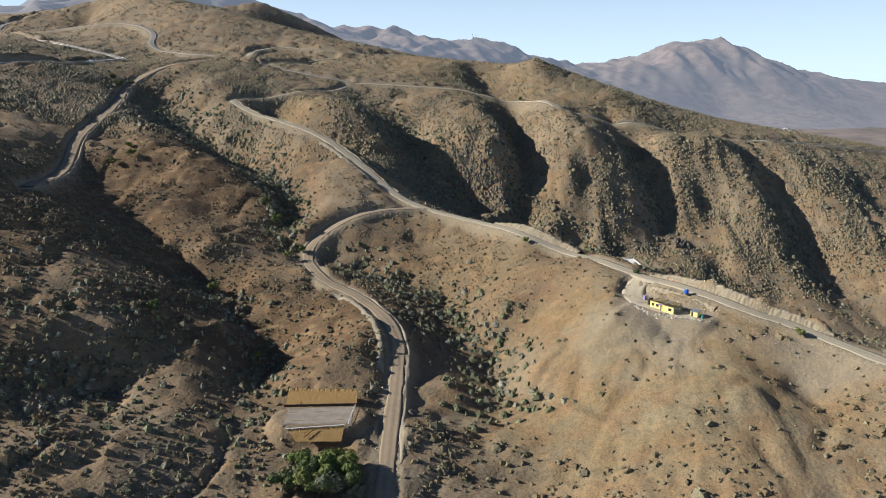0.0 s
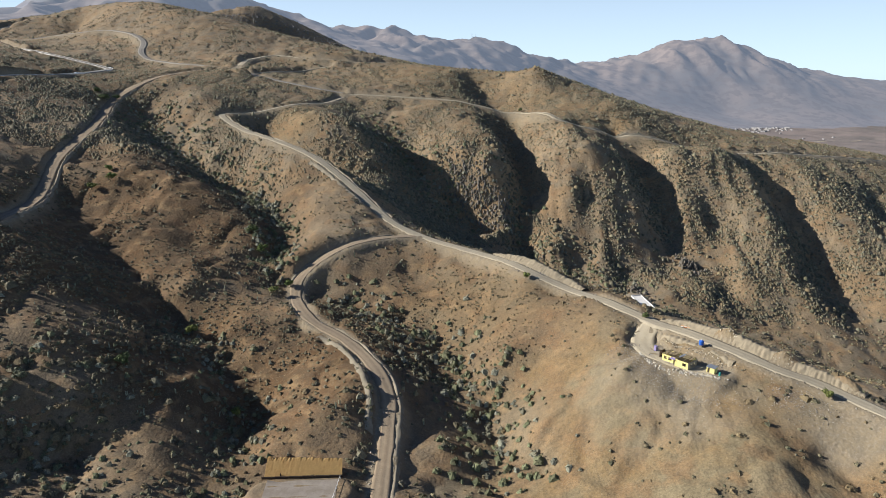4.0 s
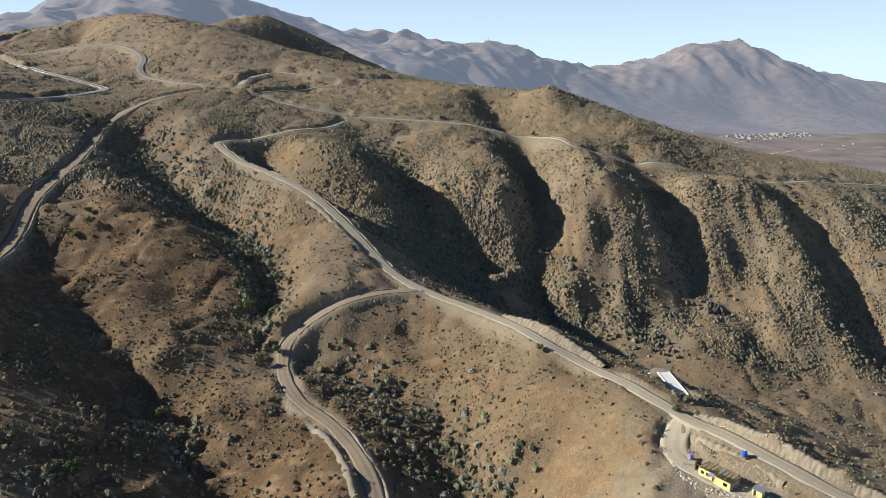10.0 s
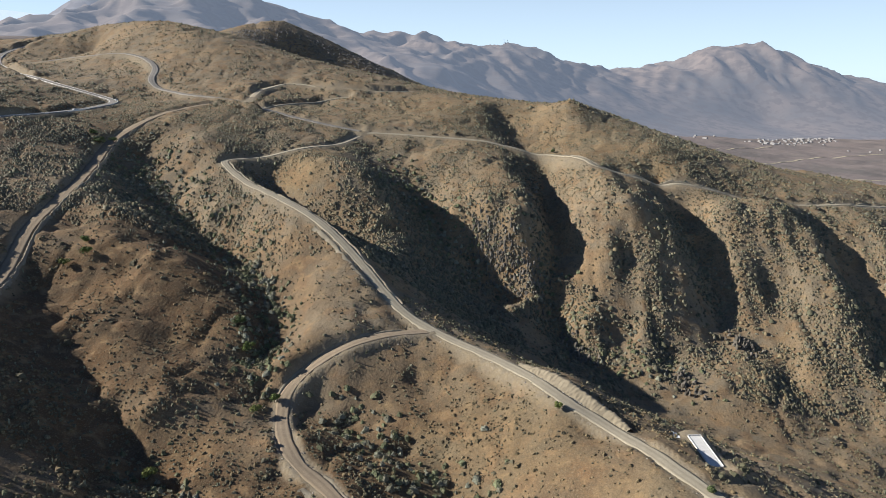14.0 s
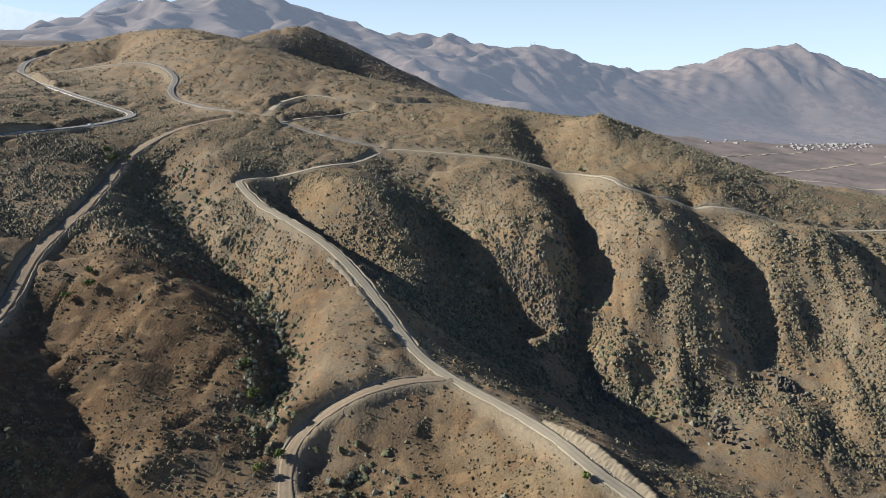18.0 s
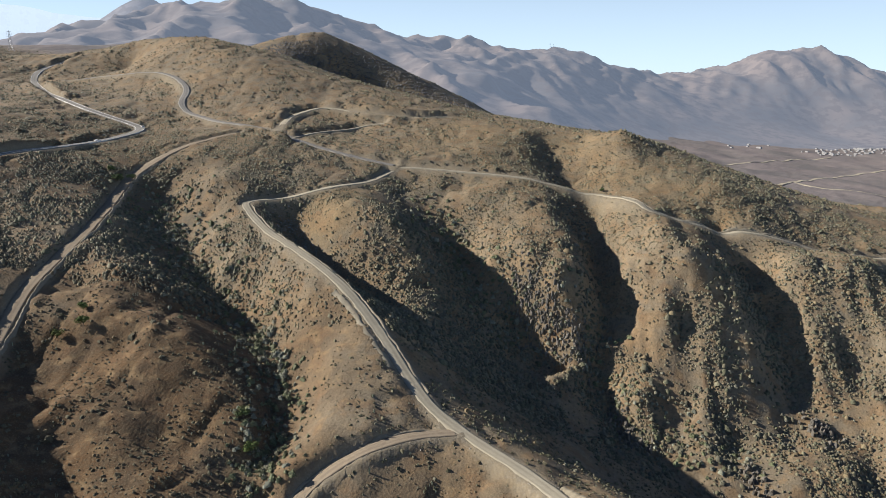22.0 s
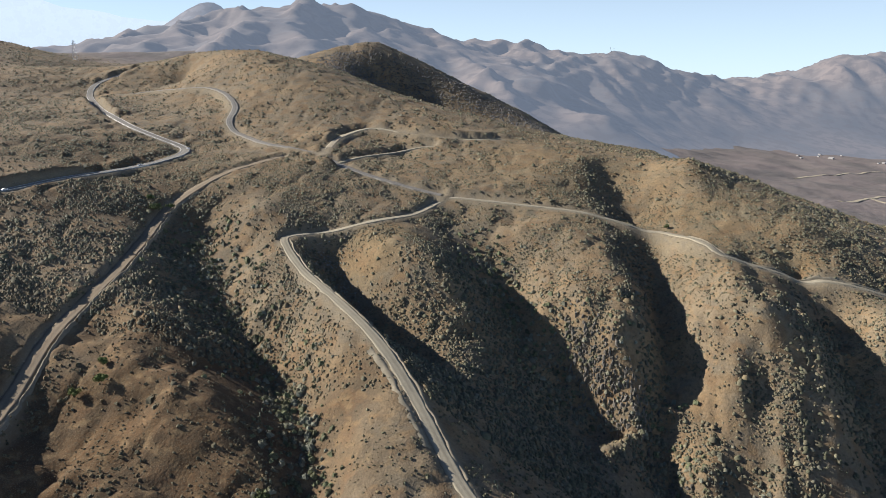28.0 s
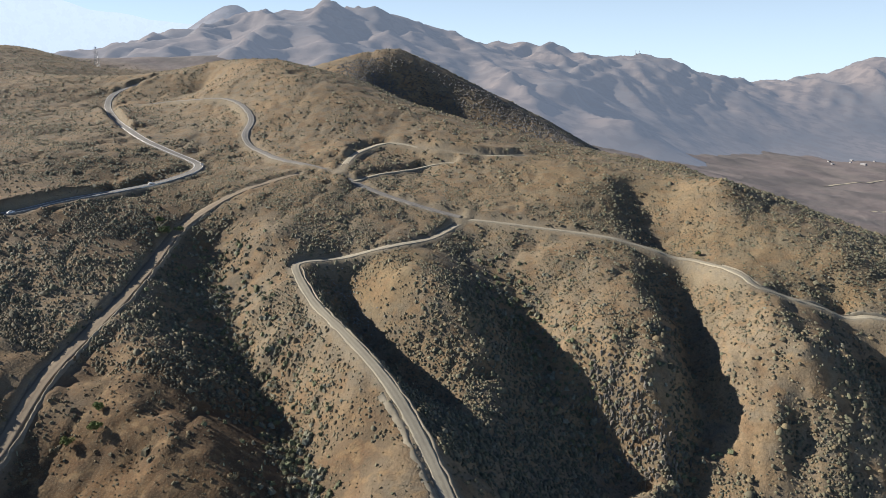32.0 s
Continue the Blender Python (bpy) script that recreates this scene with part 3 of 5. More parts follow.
def levelled(line, half, drop, spread, bank=0.0):
    """Cuts and fills the ground along a line of x, y, z."""
    lo, hi = line[:, :2].min(0) - 30, line[:, :2].max(0) + 30
    k = np.where(((gx > lo[0]) & (gx < hi[0]) & (gy > lo[1]) & (gy < hi[1])).ravel())[0]
    px, py = gx.ravel()[k], gy.ravel()[k]
    d, zr = np.empty(len(k)), np.empty(len(k))
    for i in range(0, len(k), 20000):
        q = (px[i:i + 20000, None] - line[None, :, 0]) ** 2 + (py[i:i + 20000, None] - line[None, :, 1]) ** 2
        j = q.argmin(1)
        d[i:i + 20000], zr[i:i + 20000] = np.sqrt(q[np.arange(len(j)), j]), line[j, 2]
    z0 = gz.ravel()[k]
    z0 = z0 + bank * np.clip((z0 - zr) / 1.2, 0, 1) * np.exp(-np.maximum(d - half, 0) / 14)
    raised = bank > 0
    side = spread + np.where(z0 > zr, 0.38, 0.75) * np.abs(z0 - zr)
    t = np.clip((d - half) / side, 0, 1)
    keep = (t < 1) | raised
    z = zr - drop * (1 - t) + (z0 - zr) * t * t * (3 - 2 * t)
    np.put(gz, k[keep], z[keep])
    np.put(bare, k, np.maximum(bare.ravel()[k], np.clip(1.1 - (d - half) / (1.25 * side), 0, 1)))
    np.put(clear, k, np.minimum(clear.ravel()[k], d - half))


BANKS = {"quarry_road": 5.0, "side_track": 4.0, "paved_road": 4.5, "upper_road": 0.6, "left_road": 0.5, "bend_road": 0.0, "top_road": 1.5, "main_road": 0.8}  # height of the cut bank above the road
BENCH = {"upper_road": 1.7, "top_road": 1.5, "quarry_road": 1.2, "left_road": 0.4, "bend_road": 0.9, "paved_road": 1.2, "main_road": 0.8}
for name, (line, width) in lanes.items():
    far = np.clip((line[:, 1].mean() - 350) / 250, 0, 1)
    levelled(line, width / 2 + BENCH.get(name, 0.6), 0.22 + 0.4 * far, 0.6, BANKS.get(name, 0.0))
for name, (line, half) in PADS.items():
    before = bare.copy()
    levelled(along(line, 1.0), half, 0.0, 0.8)
    if name == "low_pad":
        bare = before + 0.3 * (bare - before)

scree = np.clip(1.7 - 1.7 * np.hypot((gx - 68) / 27, (gy - 205) / 22) + 0.5 * grain(gx, gy, 9, 17), 0, 1) + np.clip(1.6 - 1.6 * np.hypot((gx - 112) / 26, (gy - 183) / 16) + 0.5 * grain(gx, gy, 9, 18), 0, 1)
bare = np.maximum(bare, 0.85 * np.clip(scree, 0, 1))
nx, ny = np.gradient(gz, axis=1) / np.gradient(gx, axis=1), np.zeros_like(gz)
ny = (np.gradient(gz, axis=0) - nx * np.gradient(gx, axis=0)) / np.gradient(gy, axis=0)
up = np.stack([-nx, -ny, np.ones_like(gz)], -1)
up /= np.linalg.norm(up, axis=2, keepdims=True)
lit = up @ np.array(to_sun)


def blob(x, y, rx, ry):
    """1 inside an ellipse on the plan, fading to 0 at its edge."""
    return np.clip(1.6 - 1.6 * np.hypot((gx - x) / rx, (gy - y) / ry) + 0.35 * grain(gx, gy, 18, 11), 0, 1)


sand = np.clip(blob(70, 190, 75, 75) + blob(20, 290, 50, 55) * 0.4 + blob(90, 600, 120, 60) * 0.5 + blob(0, 690, 110, 80) * 0.5 + 0.7 * blob(-105, 530, 35, 40), 0, 1)
turn = np.arctan2(gy - 238, gx - 88) * 75
streak = np.clip(1.6 * grain(turn, np.hypot(gx - 88, gy - 238) * 0.08, 13, 16), 0, 1) * (gy < 245)
rust = np.clip(1.2 * blob(-135, 350, 95, 110) + blob(-55, 230, 60, 80) + 0.8 * blob(-170, 235, 100, 120) + blob(25, 265, 60, 60) * 0.75 + 0.7 * blob(-15, 300, 55, 50) + blob(-290, 560, 120, 120) * 0.6, 0, 1) * (1 - 0.6 * sand) + 0.45 * streak * sand
# alpha grows with distance: painted haze on the far hills and plain
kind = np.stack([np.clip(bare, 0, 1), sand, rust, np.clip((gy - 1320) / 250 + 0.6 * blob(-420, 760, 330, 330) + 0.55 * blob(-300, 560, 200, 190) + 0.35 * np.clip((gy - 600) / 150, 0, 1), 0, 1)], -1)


def sheet(name, x, y, z, material, colors=None):
    m, n = x.shape
    me = bpy.data.meshes.new(name)
    i = np.arange(m * n).reshape(m, n)
    f = np.stack([i[:-1, :-1], i[:-1, 1:], i[1:, 1:], i[1:, :-1]], -1).reshape(-1, 4)
    filled(me, np.stack([x, y, z], -1).reshape(-1, 3), f)
    if colors is not None:
        me.color_attributes.new("kind", 'FLOAT_COLOR', 'POINT').data.foreach_set("color", colors.astype(np.float32).ravel())
    me.materials.append(material)
    return new(name, me)


def filled(me, co, f, smooth=True):
    """Fills a mesh from arrays of places and of faces with equally many corners."""
    k = f.shape[1]
    me.vertices.add(len(co))
    me.vertices.foreach_set("co", np.ascontiguousarray(co, np.float32).ravel())
    me.loops.add(f.size)
    me.loops.foreach_set("vertex_index", np.ascontiguousarray(f, np.int32).ravel())
    me.polygons.add(len(f))
    me.polygons.foreach_set("loop_start", np.arange(0, f.size, k, dtype=np.int32))
    me.polygons.foreach_set("loop_total", np.full(len(f), k, np.int32))
    me.polygons.foreach_set("use_smooth", np.full(len(f), smooth))
    me.update(calc_edges=True)


back = np.linspace(-500, 60, 40)[:, None]  # the hillside goes on under and behind the flight
bx, by = gx[:1] * (1 + (62 - back) / 150), back + 0 * gx[:1]
bz = gz[:1] - 0.04 * (62 - back) + np.clip((60 - back) / 60, 0, 1) * (2 * grain(bx, by, 40, 12) + grain(bx, by, 15, 13))
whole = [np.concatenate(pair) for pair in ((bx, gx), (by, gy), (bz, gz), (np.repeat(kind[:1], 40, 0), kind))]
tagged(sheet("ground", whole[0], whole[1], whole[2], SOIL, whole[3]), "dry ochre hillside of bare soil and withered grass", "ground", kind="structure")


def on_ground(x, y):
    """The height of the built ground at places on the plan."""
    x, y = np.asarray(x, float), np.asarray(y, float)
    r = np.clip(np.log(y / rows_y[0]) / np.log(rows_y[1] / rows_y[0]), 0, len(rows_y) - 1.001)
    i = r.astype(int)
    f = r - i

    def row(k):
        c = np.clip((x + 150 + rows_y[k]) / (275 + 1.8 * rows_y[k]) * (len(cols) - 1), 0, len(cols) - 1.001)
        j = c.astype(int)
        return gz[k, j] * (1 - c + j) + gz[k, j + 1] * (c - j)
    return row(i) * (1 - f) + row(i + 1) * f


def grid_value(a, x, y):
    r = np.clip(np.log(np.asarray(y) / rows_y[0]) / np.log(rows_y[1] / rows_y[0]), 0, len(rows_y) - 1).round().astype(int)
    c = np.clip((np.asarray(x) + 150 + rows_y[r]) / (275 + 1.8 * rows_y[r]) * (len(cols) - 1), 0, len(cols) - 1).round().astype(int)
    return a[r, c]


def road(name, line, width, material, label):
    """A crowned ribbon with wheel tracks and ragged edges."""
    t = np.gradient(line[:, :2], axis=0)
    t /= np.linalg.norm(t, axis=1, keepdims=True)
    side = np.stack([t[:, 1], -t[:, 0]], 1)
    u = np.array([-1.0, -0.88, -0.62, -0.42, -0.2, 0.0, 0.2, 0.42, 0.62, 0.88, 1.0])
    drop = np.array([-1.0, -0.02, 0.01, -0.05, 0.01, 0.05, 0.01, -0.05, 0.01, -0.02, -1.0])
    track = np.array([0, 0, 0.4, 1, 0.3, 0, 0.3, 1, 0.4, 0, 0])
    ragged = 1 + 0.20 * grain(line[:, 0], line[:, 1], 5, 21)[:, None] * (np.abs(u) > 0.8)
    w = u * width / 2 * ragged
    x = line[:, :1] + side[:, :1] * w
    y = line[:, 1:2] + side[:, 1:] * w
    z = line[:, 2:3] + drop + 0.03 * grain(x, y, 2.5, 22)
    ob = sheet(name, x, y, z, material)
    ob.data.attributes.new("across", 'FLOAT', 'POINT').data.foreach_set("value", np.repeat(track[None], len(line), 0).astype(np.float32).ravel())
    return tagged(ob, label, "road", kind="structure")


for name, (line, width) in lanes.items():
    grey = name in GREY
    road(name, line, width, GREY_ROAD if grey else BROWN_ROAD if name in BROWN else YARD if name == "quarry_road" else DIRT_ROAD, "grey gravel hill road" if grey else "pale packed-dirt road cut along the hillside")


EDGE_PAINT = road_material("worn_edge_paint", (0.62, 0.60, 0.55), (0.50, 0.48, 0.43), (0.70, 0.68, 0.63))
for side in (-1, 1):
    line, width = lanes["paved_road"]
    way = np.gradient(line[:, :2], axis=0)
    way /= np.linalg.norm(way, axis=1, keepdims=True)
    shift = side * (width / 2 - 0.75) * np.stack([way[:, 1], -way[:, 0]], 1)
    road("edge_line", np.c_[line[:, :2] + shift, line[:, 2] + 0.09], 0.55, EDGE_PAINT, "worn pale edge line of the paved road")


def level_sheet(name, line, width, material, label):
    p = along(eased(line, 1), 1.0)
    return road(name, np.c_[p[:, :2], p[:, 2] + 0.05], width, material, label)


level_sheet("house_drive", [(74, 240, 78.3), (70.3, 235.5, 76.5), (67.8, 231, 75.2), (66.9, 226, 75), (67.6, 221, 75), (70.6, 215.6, 75), (75.8, 209.6, 75), (82, 205.3, 75)], 7.6, YARD, "smooth pale yard and drive of packed dirt")
level_sheet("platform_floor", [(-45, 176.4, 55.6), (-36, 176.9, 55.55), (-26.2, 177.4, 55.5)], 11.6, GREY_YARD, "grey trampled floor of the earth platform")

# ---- far mountains behind the plain ----
RANGES = {
    "twin_peaks": [(-2600, 2250, 200), (-2200, 2250, 225), (-1955, 2191, 244), (-1828, 2338, 300), (-1708, 2426, 343), (-1550, 2464, 360), (-1372, 2511, 399), (-1260, 2600, 450), (-1164, 2736, 490), (-1101, 2749, 491), (-1026, 2823, 513), (-944, 2885, 483), (-825, 2956, 460), (-666, 3082, 412), (-527, 3262, 387), (-366, 3395, 364)],
    "mast_ridge": [(-222, 3532, 369), (-11, 3671, 333), (110, 3740, 352), (165, 3766, 356), (238, 3831, 341), (443, 3906, 266), (623, 3988, 234), (789, 4123, 218)],
    "lone_peak": [(749, 4302, 227), (956, 4302, 226), (1198, 4315, 276), (1441, 4334, 350), (1614, 4343, 386), (1752, 4333, 349), (2028, 4308, 248), (2305, 4286, 164), (2685, 4267, 100), (3400, 4300, 60)],
    "spurs": [(-894, 2136, 347), (-896, 2745, 423), (-588, 2948, 327), (-163, 2438, 235), (-64, 2319, 145), (99, 2197, 125), (-868, 1749, 285), (-400, 2150, 215), (-650, 2500, 290)],
}
FOOT = [(-3000, 1700, 150), (-1800, 1800, 220), (-1200, 1650, 200), (-500, 1650, 120), (0, 1900, 50), (150, 2000, 60), (300, 2300, 20), (450, 2700, 10), (650, 3000, -10), (1000, 3500, 40), (1500, 3700, -20), (2300, 3700, -60), (3500, 3700, -90),
        (-3500, 4900, 60), (-1500, 4900, 80), (0, 4900, 40), (1500, 4900, 60), (4500, 4900, -80)]


def range_material(name, a, b, haze_glow, strength):
    """Dry slopes, with the haze of kilometres of air put in as a blue glow."""
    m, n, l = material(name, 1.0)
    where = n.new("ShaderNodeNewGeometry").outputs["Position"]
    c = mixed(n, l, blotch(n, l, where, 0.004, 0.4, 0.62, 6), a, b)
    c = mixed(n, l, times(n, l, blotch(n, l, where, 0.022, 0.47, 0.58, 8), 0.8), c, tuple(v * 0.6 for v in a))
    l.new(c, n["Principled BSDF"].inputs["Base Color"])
    n["Principled BSDF"].inputs["Emission Color"].default_value = rgb(haze_glow)
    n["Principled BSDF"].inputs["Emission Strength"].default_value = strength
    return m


rise = surface(np.concatenate([along(v, 90) if k != "spurs" else np.array(v, float) for k, v in RANGES.items()] + [np.array(FOOT, float)]))
fx, fy = np.meshgrid(np.linspace(-3600, 4500, 460), np.linspace(1620, 4880, 240))
fz = rise(fx, fy)
steep = np.clip((fz - 20) / 250, 0, 1)
fold = 1 - 2 * np.abs(grain(fx + 0.4 * fy, fy * 0.45, 210, 31))
fz += steep * (28 * fold + 11 * (1 - 2 * np.abs(grain(fx - 0.3 * fy, fy * 0.4, 95, 34))) + 6 * grain(fx, fy, 130, 32) + 12 * (1 - 2 * np.abs(grain(fx + 0.3 * fy, fy * 0.6, 70, 33))) + 5 * grain(fx, fy, 38, 35)) - 22
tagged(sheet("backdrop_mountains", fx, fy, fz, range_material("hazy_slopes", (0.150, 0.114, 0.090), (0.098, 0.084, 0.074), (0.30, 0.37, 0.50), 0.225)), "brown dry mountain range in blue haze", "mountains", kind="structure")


def silhouette_range(name, crest, depth, low, material, label):
    """A distant ridge with folded flanks."""
    c = along(crest, 35)
    u = np.linspace(0, 1, 22)
    x = c[:, :1] + 0 * u
    y = c[:, 1:2] - depth * u
    z = c[:, 2:3] + 7 * grain(c[:, 0], c[:, 0] * 0, 120, 41)[:, None] * (1 - u) + (low - c[:, 2:3]) * u ** 0.85
    z = z + 30 * (1 - 2 * np.abs(grain(x + 0.3 * y, y * 0.3, 190, 42))) * np.sin(np.pi * u)
    return tagged(sheet(name, x, y, z, material), label, "mountains", kind="structure")


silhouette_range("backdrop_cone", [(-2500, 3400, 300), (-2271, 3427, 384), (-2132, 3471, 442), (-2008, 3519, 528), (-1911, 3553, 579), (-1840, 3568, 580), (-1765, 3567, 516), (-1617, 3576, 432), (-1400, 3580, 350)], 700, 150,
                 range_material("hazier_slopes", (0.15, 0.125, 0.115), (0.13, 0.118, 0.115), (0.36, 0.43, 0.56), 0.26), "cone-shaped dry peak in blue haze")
# farthest ridge: blue-grey base and strong glow stand for the haze
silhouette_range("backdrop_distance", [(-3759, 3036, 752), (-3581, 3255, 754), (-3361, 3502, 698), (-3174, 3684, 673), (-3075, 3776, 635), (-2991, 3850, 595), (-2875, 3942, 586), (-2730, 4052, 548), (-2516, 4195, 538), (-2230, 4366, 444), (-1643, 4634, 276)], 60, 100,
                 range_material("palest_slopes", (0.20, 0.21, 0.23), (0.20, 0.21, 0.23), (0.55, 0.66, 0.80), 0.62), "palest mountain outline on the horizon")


# ---- brush on the slopes ----
def clump(count, seed, flat=0.75, leaf=1.0):
    """A bush of small leafy tufts round a low crown: places and faces, about 1 m in radius."""
    rng = np.random.default_rng(seed)
    v = []
    for _ in range(count):
        a, h = rng.uniform(0, 6.283), rng.uniform(0.0, 1.0) ** 0.7
        r = math.sqrt(max(0.02, 1 - h * h)) * rng.uniform(0.55, 1.05)
        c = np.array([r * math.cos(a), r * math.sin(a), flat * h * rng.uniform(0.75, 1.15) + 0.12])
        d = c / np.linalg.norm(c) + rng.normal(0, 0.45, 3)
        d /= np.linalg.norm(d)
        e = np.cross(d, rng.normal(0, 1, 3))
        e /= np.linalg.norm(e)
        g, s = np.cross(d, e), leaf * rng.uniform(0.34, 0.6)
        v += [c + s * (e * rng.uniform(0.7, 1.2)), c + s * g * rng.uniform(0.7, 1.2), c - s * e * rng.uniform(0.7, 1.2), c - s * g * rng.uniform(0.7, 1.2) + 0.2 * s * d]
    f = np.arange(4 * count).reshape(count, 4)
    return np.array(v), f


def bush(sprays, seed, leaf=0.55, flat=0.85):
    """A low ragged dome of twigs with leafy sprays standing out of it."""
    rng = np.random.default_rng(seed)
    a, b = np.arange(5) * 1.2566 + rng.uniform(-0.35, 0.35, 5), np.arange(3) * 2.0944 + rng.uniform(-0.4, 0.4, 3)
    r, q = rng.uniform(0.6, 1.15, 5), rng.uniform(0.25, 0.65, 3)
    v = np.concatenate([np.c_[r * np.cos(a), r * np.sin(a), rng.uniform(-0.2, 0.2, 5)], np.c_[q * np.cos(b), q * np.sin(b), flat * rng.uniform(0.6, 1.05, 3)]])
    f = [(0, 1, 5), (1, 6, 5), (1, 2, 6), (2, 3, 6), (3, 7, 6), (3, 4, 7), (4, 5, 7), (4, 0, 5), (5, 6, 7)]
    if sprays:
        lv, lf = clump(sprays, seed + 50, flat, leaf)
        lf = lf + len(v)
        v = np.concatenate([v, lv * 1.08])
        f += [tuple(q[[0, 1, 2]]) for q in lf] + [tuple(q[[0, 2, 3]]) for q in lf]
    return v, np.array(f)


def speck(seed):
    """A bush so far off that only its tilt and outline show."""
    rng = np.random.default_rng(seed)
    a, r = np.arange(5) * 1.2566 + rng.uniform(-0.35, 0.35, 5), rng.uniform(0.6, 1.15, 5)
    v = np.concatenate([np.c_[r * np.cos(a), r * np.sin(a), rng.uniform(-0.2, 0.3, 5)], [(rng.uniform(-0.3, 0.3), rng.uniform(-0.3, 0.3), rng.uniform(0.7, 1.0))]])
    return v, np.array([(k, (k + 1) % 5, 5) for k in range(5)])


def brush(name, x, y, size, tint, templates, label, seed, stuff=LEAVES, category="bushes"):
    """Many bushes in one mesh, each turned and sized at random."""
    rng = np.random.default_rng(seed)
    z = on_ground(x, y)
    pick = rng.integers(0, len(templates), len(x))
    co, fa, tn, base = [], [], [], 0
    for k, (v, f) in enumerate(templates):
        i = np.where(pick == k)[0]
        a = rng.uniform(0, 6.283, len(i))
        sx, sy, sz = size[i] * rng.uniform(0.8, 1.25, len(i)), size[i] * rng.uniform(0.8, 1.25, len(i)), size[i] * rng.uniform(0.7, 1.2, len(i))
        vx, vy = v[None, :, 0] * sx[:, None], v[None, :, 1] * sy[:, None]
        p = np.stack([np.cos(a)[:, None] * vx - np.sin(a)[:, None] * vy + x[i, None], np.sin(a)[:, None] * vx + np.cos(a)[:, None] * vy + y[i, None], v[None, :, 2] * sz[:, None] + z[i, None] - 0.12 * size[i, None]], -1)
        co.append(p.reshape(-1, 3))
        fa.append((f[None] + (np.arange(len(i)) * len(v))[:, None, None] + base).reshape(-1, f.shape[1]))
        tn.append(np.repeat(tint[i], len(v), 0))
        base += len(i) * len(v)
    me = bpy.data.meshes.new(name)
    filled(me, np.concatenate(co), np.concatenate(fa), len(templates[0][0]) <= 8)
    tn = np.concatenate(tn)
    me.color_attributes.new("tint", 'FLOAT_COLOR', 'POINT').data.foreach_set("color", np.c_[tn, np.ones(len(tn))].astype(np.float32).ravel())
    me.materials.append(stuff)
    return tagged(new(name, me), label, category, kind="stuff")


TINTS = np.array([(0.205, 0.188, 0.132), (0.140, 0.138, 0.095), (0.205, 0.160, 0.102), (0.185, 0.176, 0.138), (0.150, 0.136, 0.098), (0.225, 0.180, 0.115)]) * (0.88, 0.87, 0.80)


def scattered(count, y0, y1, seed, big):
    """Places for bushes: thick on shaded slopes and in gullies, thin on sunny ones."""
    rng = np.random.default_rng(seed)
    y = np.exp(rng.uniform(np.log(y0), np.log(y1), count))
    x = rng.uniform(-1, 1, count) * (90 + 0.78 * y) - 0.12 * y
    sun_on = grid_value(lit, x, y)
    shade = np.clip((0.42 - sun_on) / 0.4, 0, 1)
    thick = 0.40 + 0.22 * np.clip((y - 380) / 50, 0, 1) + 0.65 * shade
    right = np.clip((x - 10) / 40, 0, 1) * np.clip((y - 400) / 40, 0, 1) * np.clip((585 - y) / 60, 0, 1)
    thick = np.maximum(thick, right * 1.0)
    left = np.clip((-75 - x - 0.6 * np.maximum(y - 230, 0)) / 40, 0, 1) * np.clip((430 - y) / 40, 0, 1)
    thick = np.maximum(thick, left * 0.40)
    brown = np.clip(2 - 2 * np.hypot((x + 138) / 75, (y - 345) / 85), 0, 1)
    thick = np.maximum(thick, brown * 0.8)
    dotted = np.clip(2 - 2 * np.hypot((x - 28) / 55, (y - 278) / 48), 0, 1)
    thick = np.maximum(thick, 0.75 * dotted)
    # far hill's shade put into its brush: thickest cover, one dark tint
    dark_hill = np.clip(2 - 2 * np.hypot((x + 210) / 220, (y - 1190) / 110), 0, 1)
    thick = np.maximum(thick, dark_hill)
    thick *= np.clip(0.85 + 0.9 * grain(x, y, 24, 51) + 0.5 * grain(x, y, 9, 52), 0.08, 1.6)
    thick *= 1 - 0.15 * np.clip((sun_on - 0.55) / 0.2, 0, 1) * (1 - right)
    thick = np.maximum(thick, 0.7 * np.clip(2 - 2 * np.hypot((x - 122) / 26, (y - 160) / 24), 0, 1))
    house = np.clip(1.4 - np.hypot((x - 62) / 75, (y - 215) / 80), 0, 1)
    thick *= 1 - 0.42 * np.clip(house * 1.6, 0, 1)
    thick *= grid_value(clear, x, y) > 0.8 + 0.25 * big
    thick *= 1 - 0.7 * np.clip(grid_value(bare, x, y), 0, 1)
    thick *= 1 - 0.75 * np.clip(2 - 2 * np.hypot((x + 98) / 26, (y - 512) / 26), 0, 1)
    thick *= np.where(np.hypot((x - 74) / 14, (y - 218) / 20) < 1, 0.1, 1)
    keep = rng.uniform(0, 1, count) < thick
    x, y, shade, dark_hill = x[keep], y[keep], shade[keep], dark_hill[keep]
    n = len(x)
    size = big * np.exp(rng.normal(-0.2, 0.42, n)) * (1 + 0.30 * shade + 0.15 * right[keep])
    # more dark evergreen tints where the sun is weak, to deepen the shade
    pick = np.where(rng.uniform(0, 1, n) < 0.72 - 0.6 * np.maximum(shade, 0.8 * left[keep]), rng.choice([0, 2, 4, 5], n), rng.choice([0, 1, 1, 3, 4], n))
    # bushes farther off are slightly paler and bluer
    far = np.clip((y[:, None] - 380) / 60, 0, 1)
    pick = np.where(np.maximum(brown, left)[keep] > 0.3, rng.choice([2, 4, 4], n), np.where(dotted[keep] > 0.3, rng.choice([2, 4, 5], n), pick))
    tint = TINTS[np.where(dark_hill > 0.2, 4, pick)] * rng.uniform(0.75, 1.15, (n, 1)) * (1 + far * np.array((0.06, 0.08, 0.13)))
    return x, y, np.clip(size, 0.22, 2.6), tint


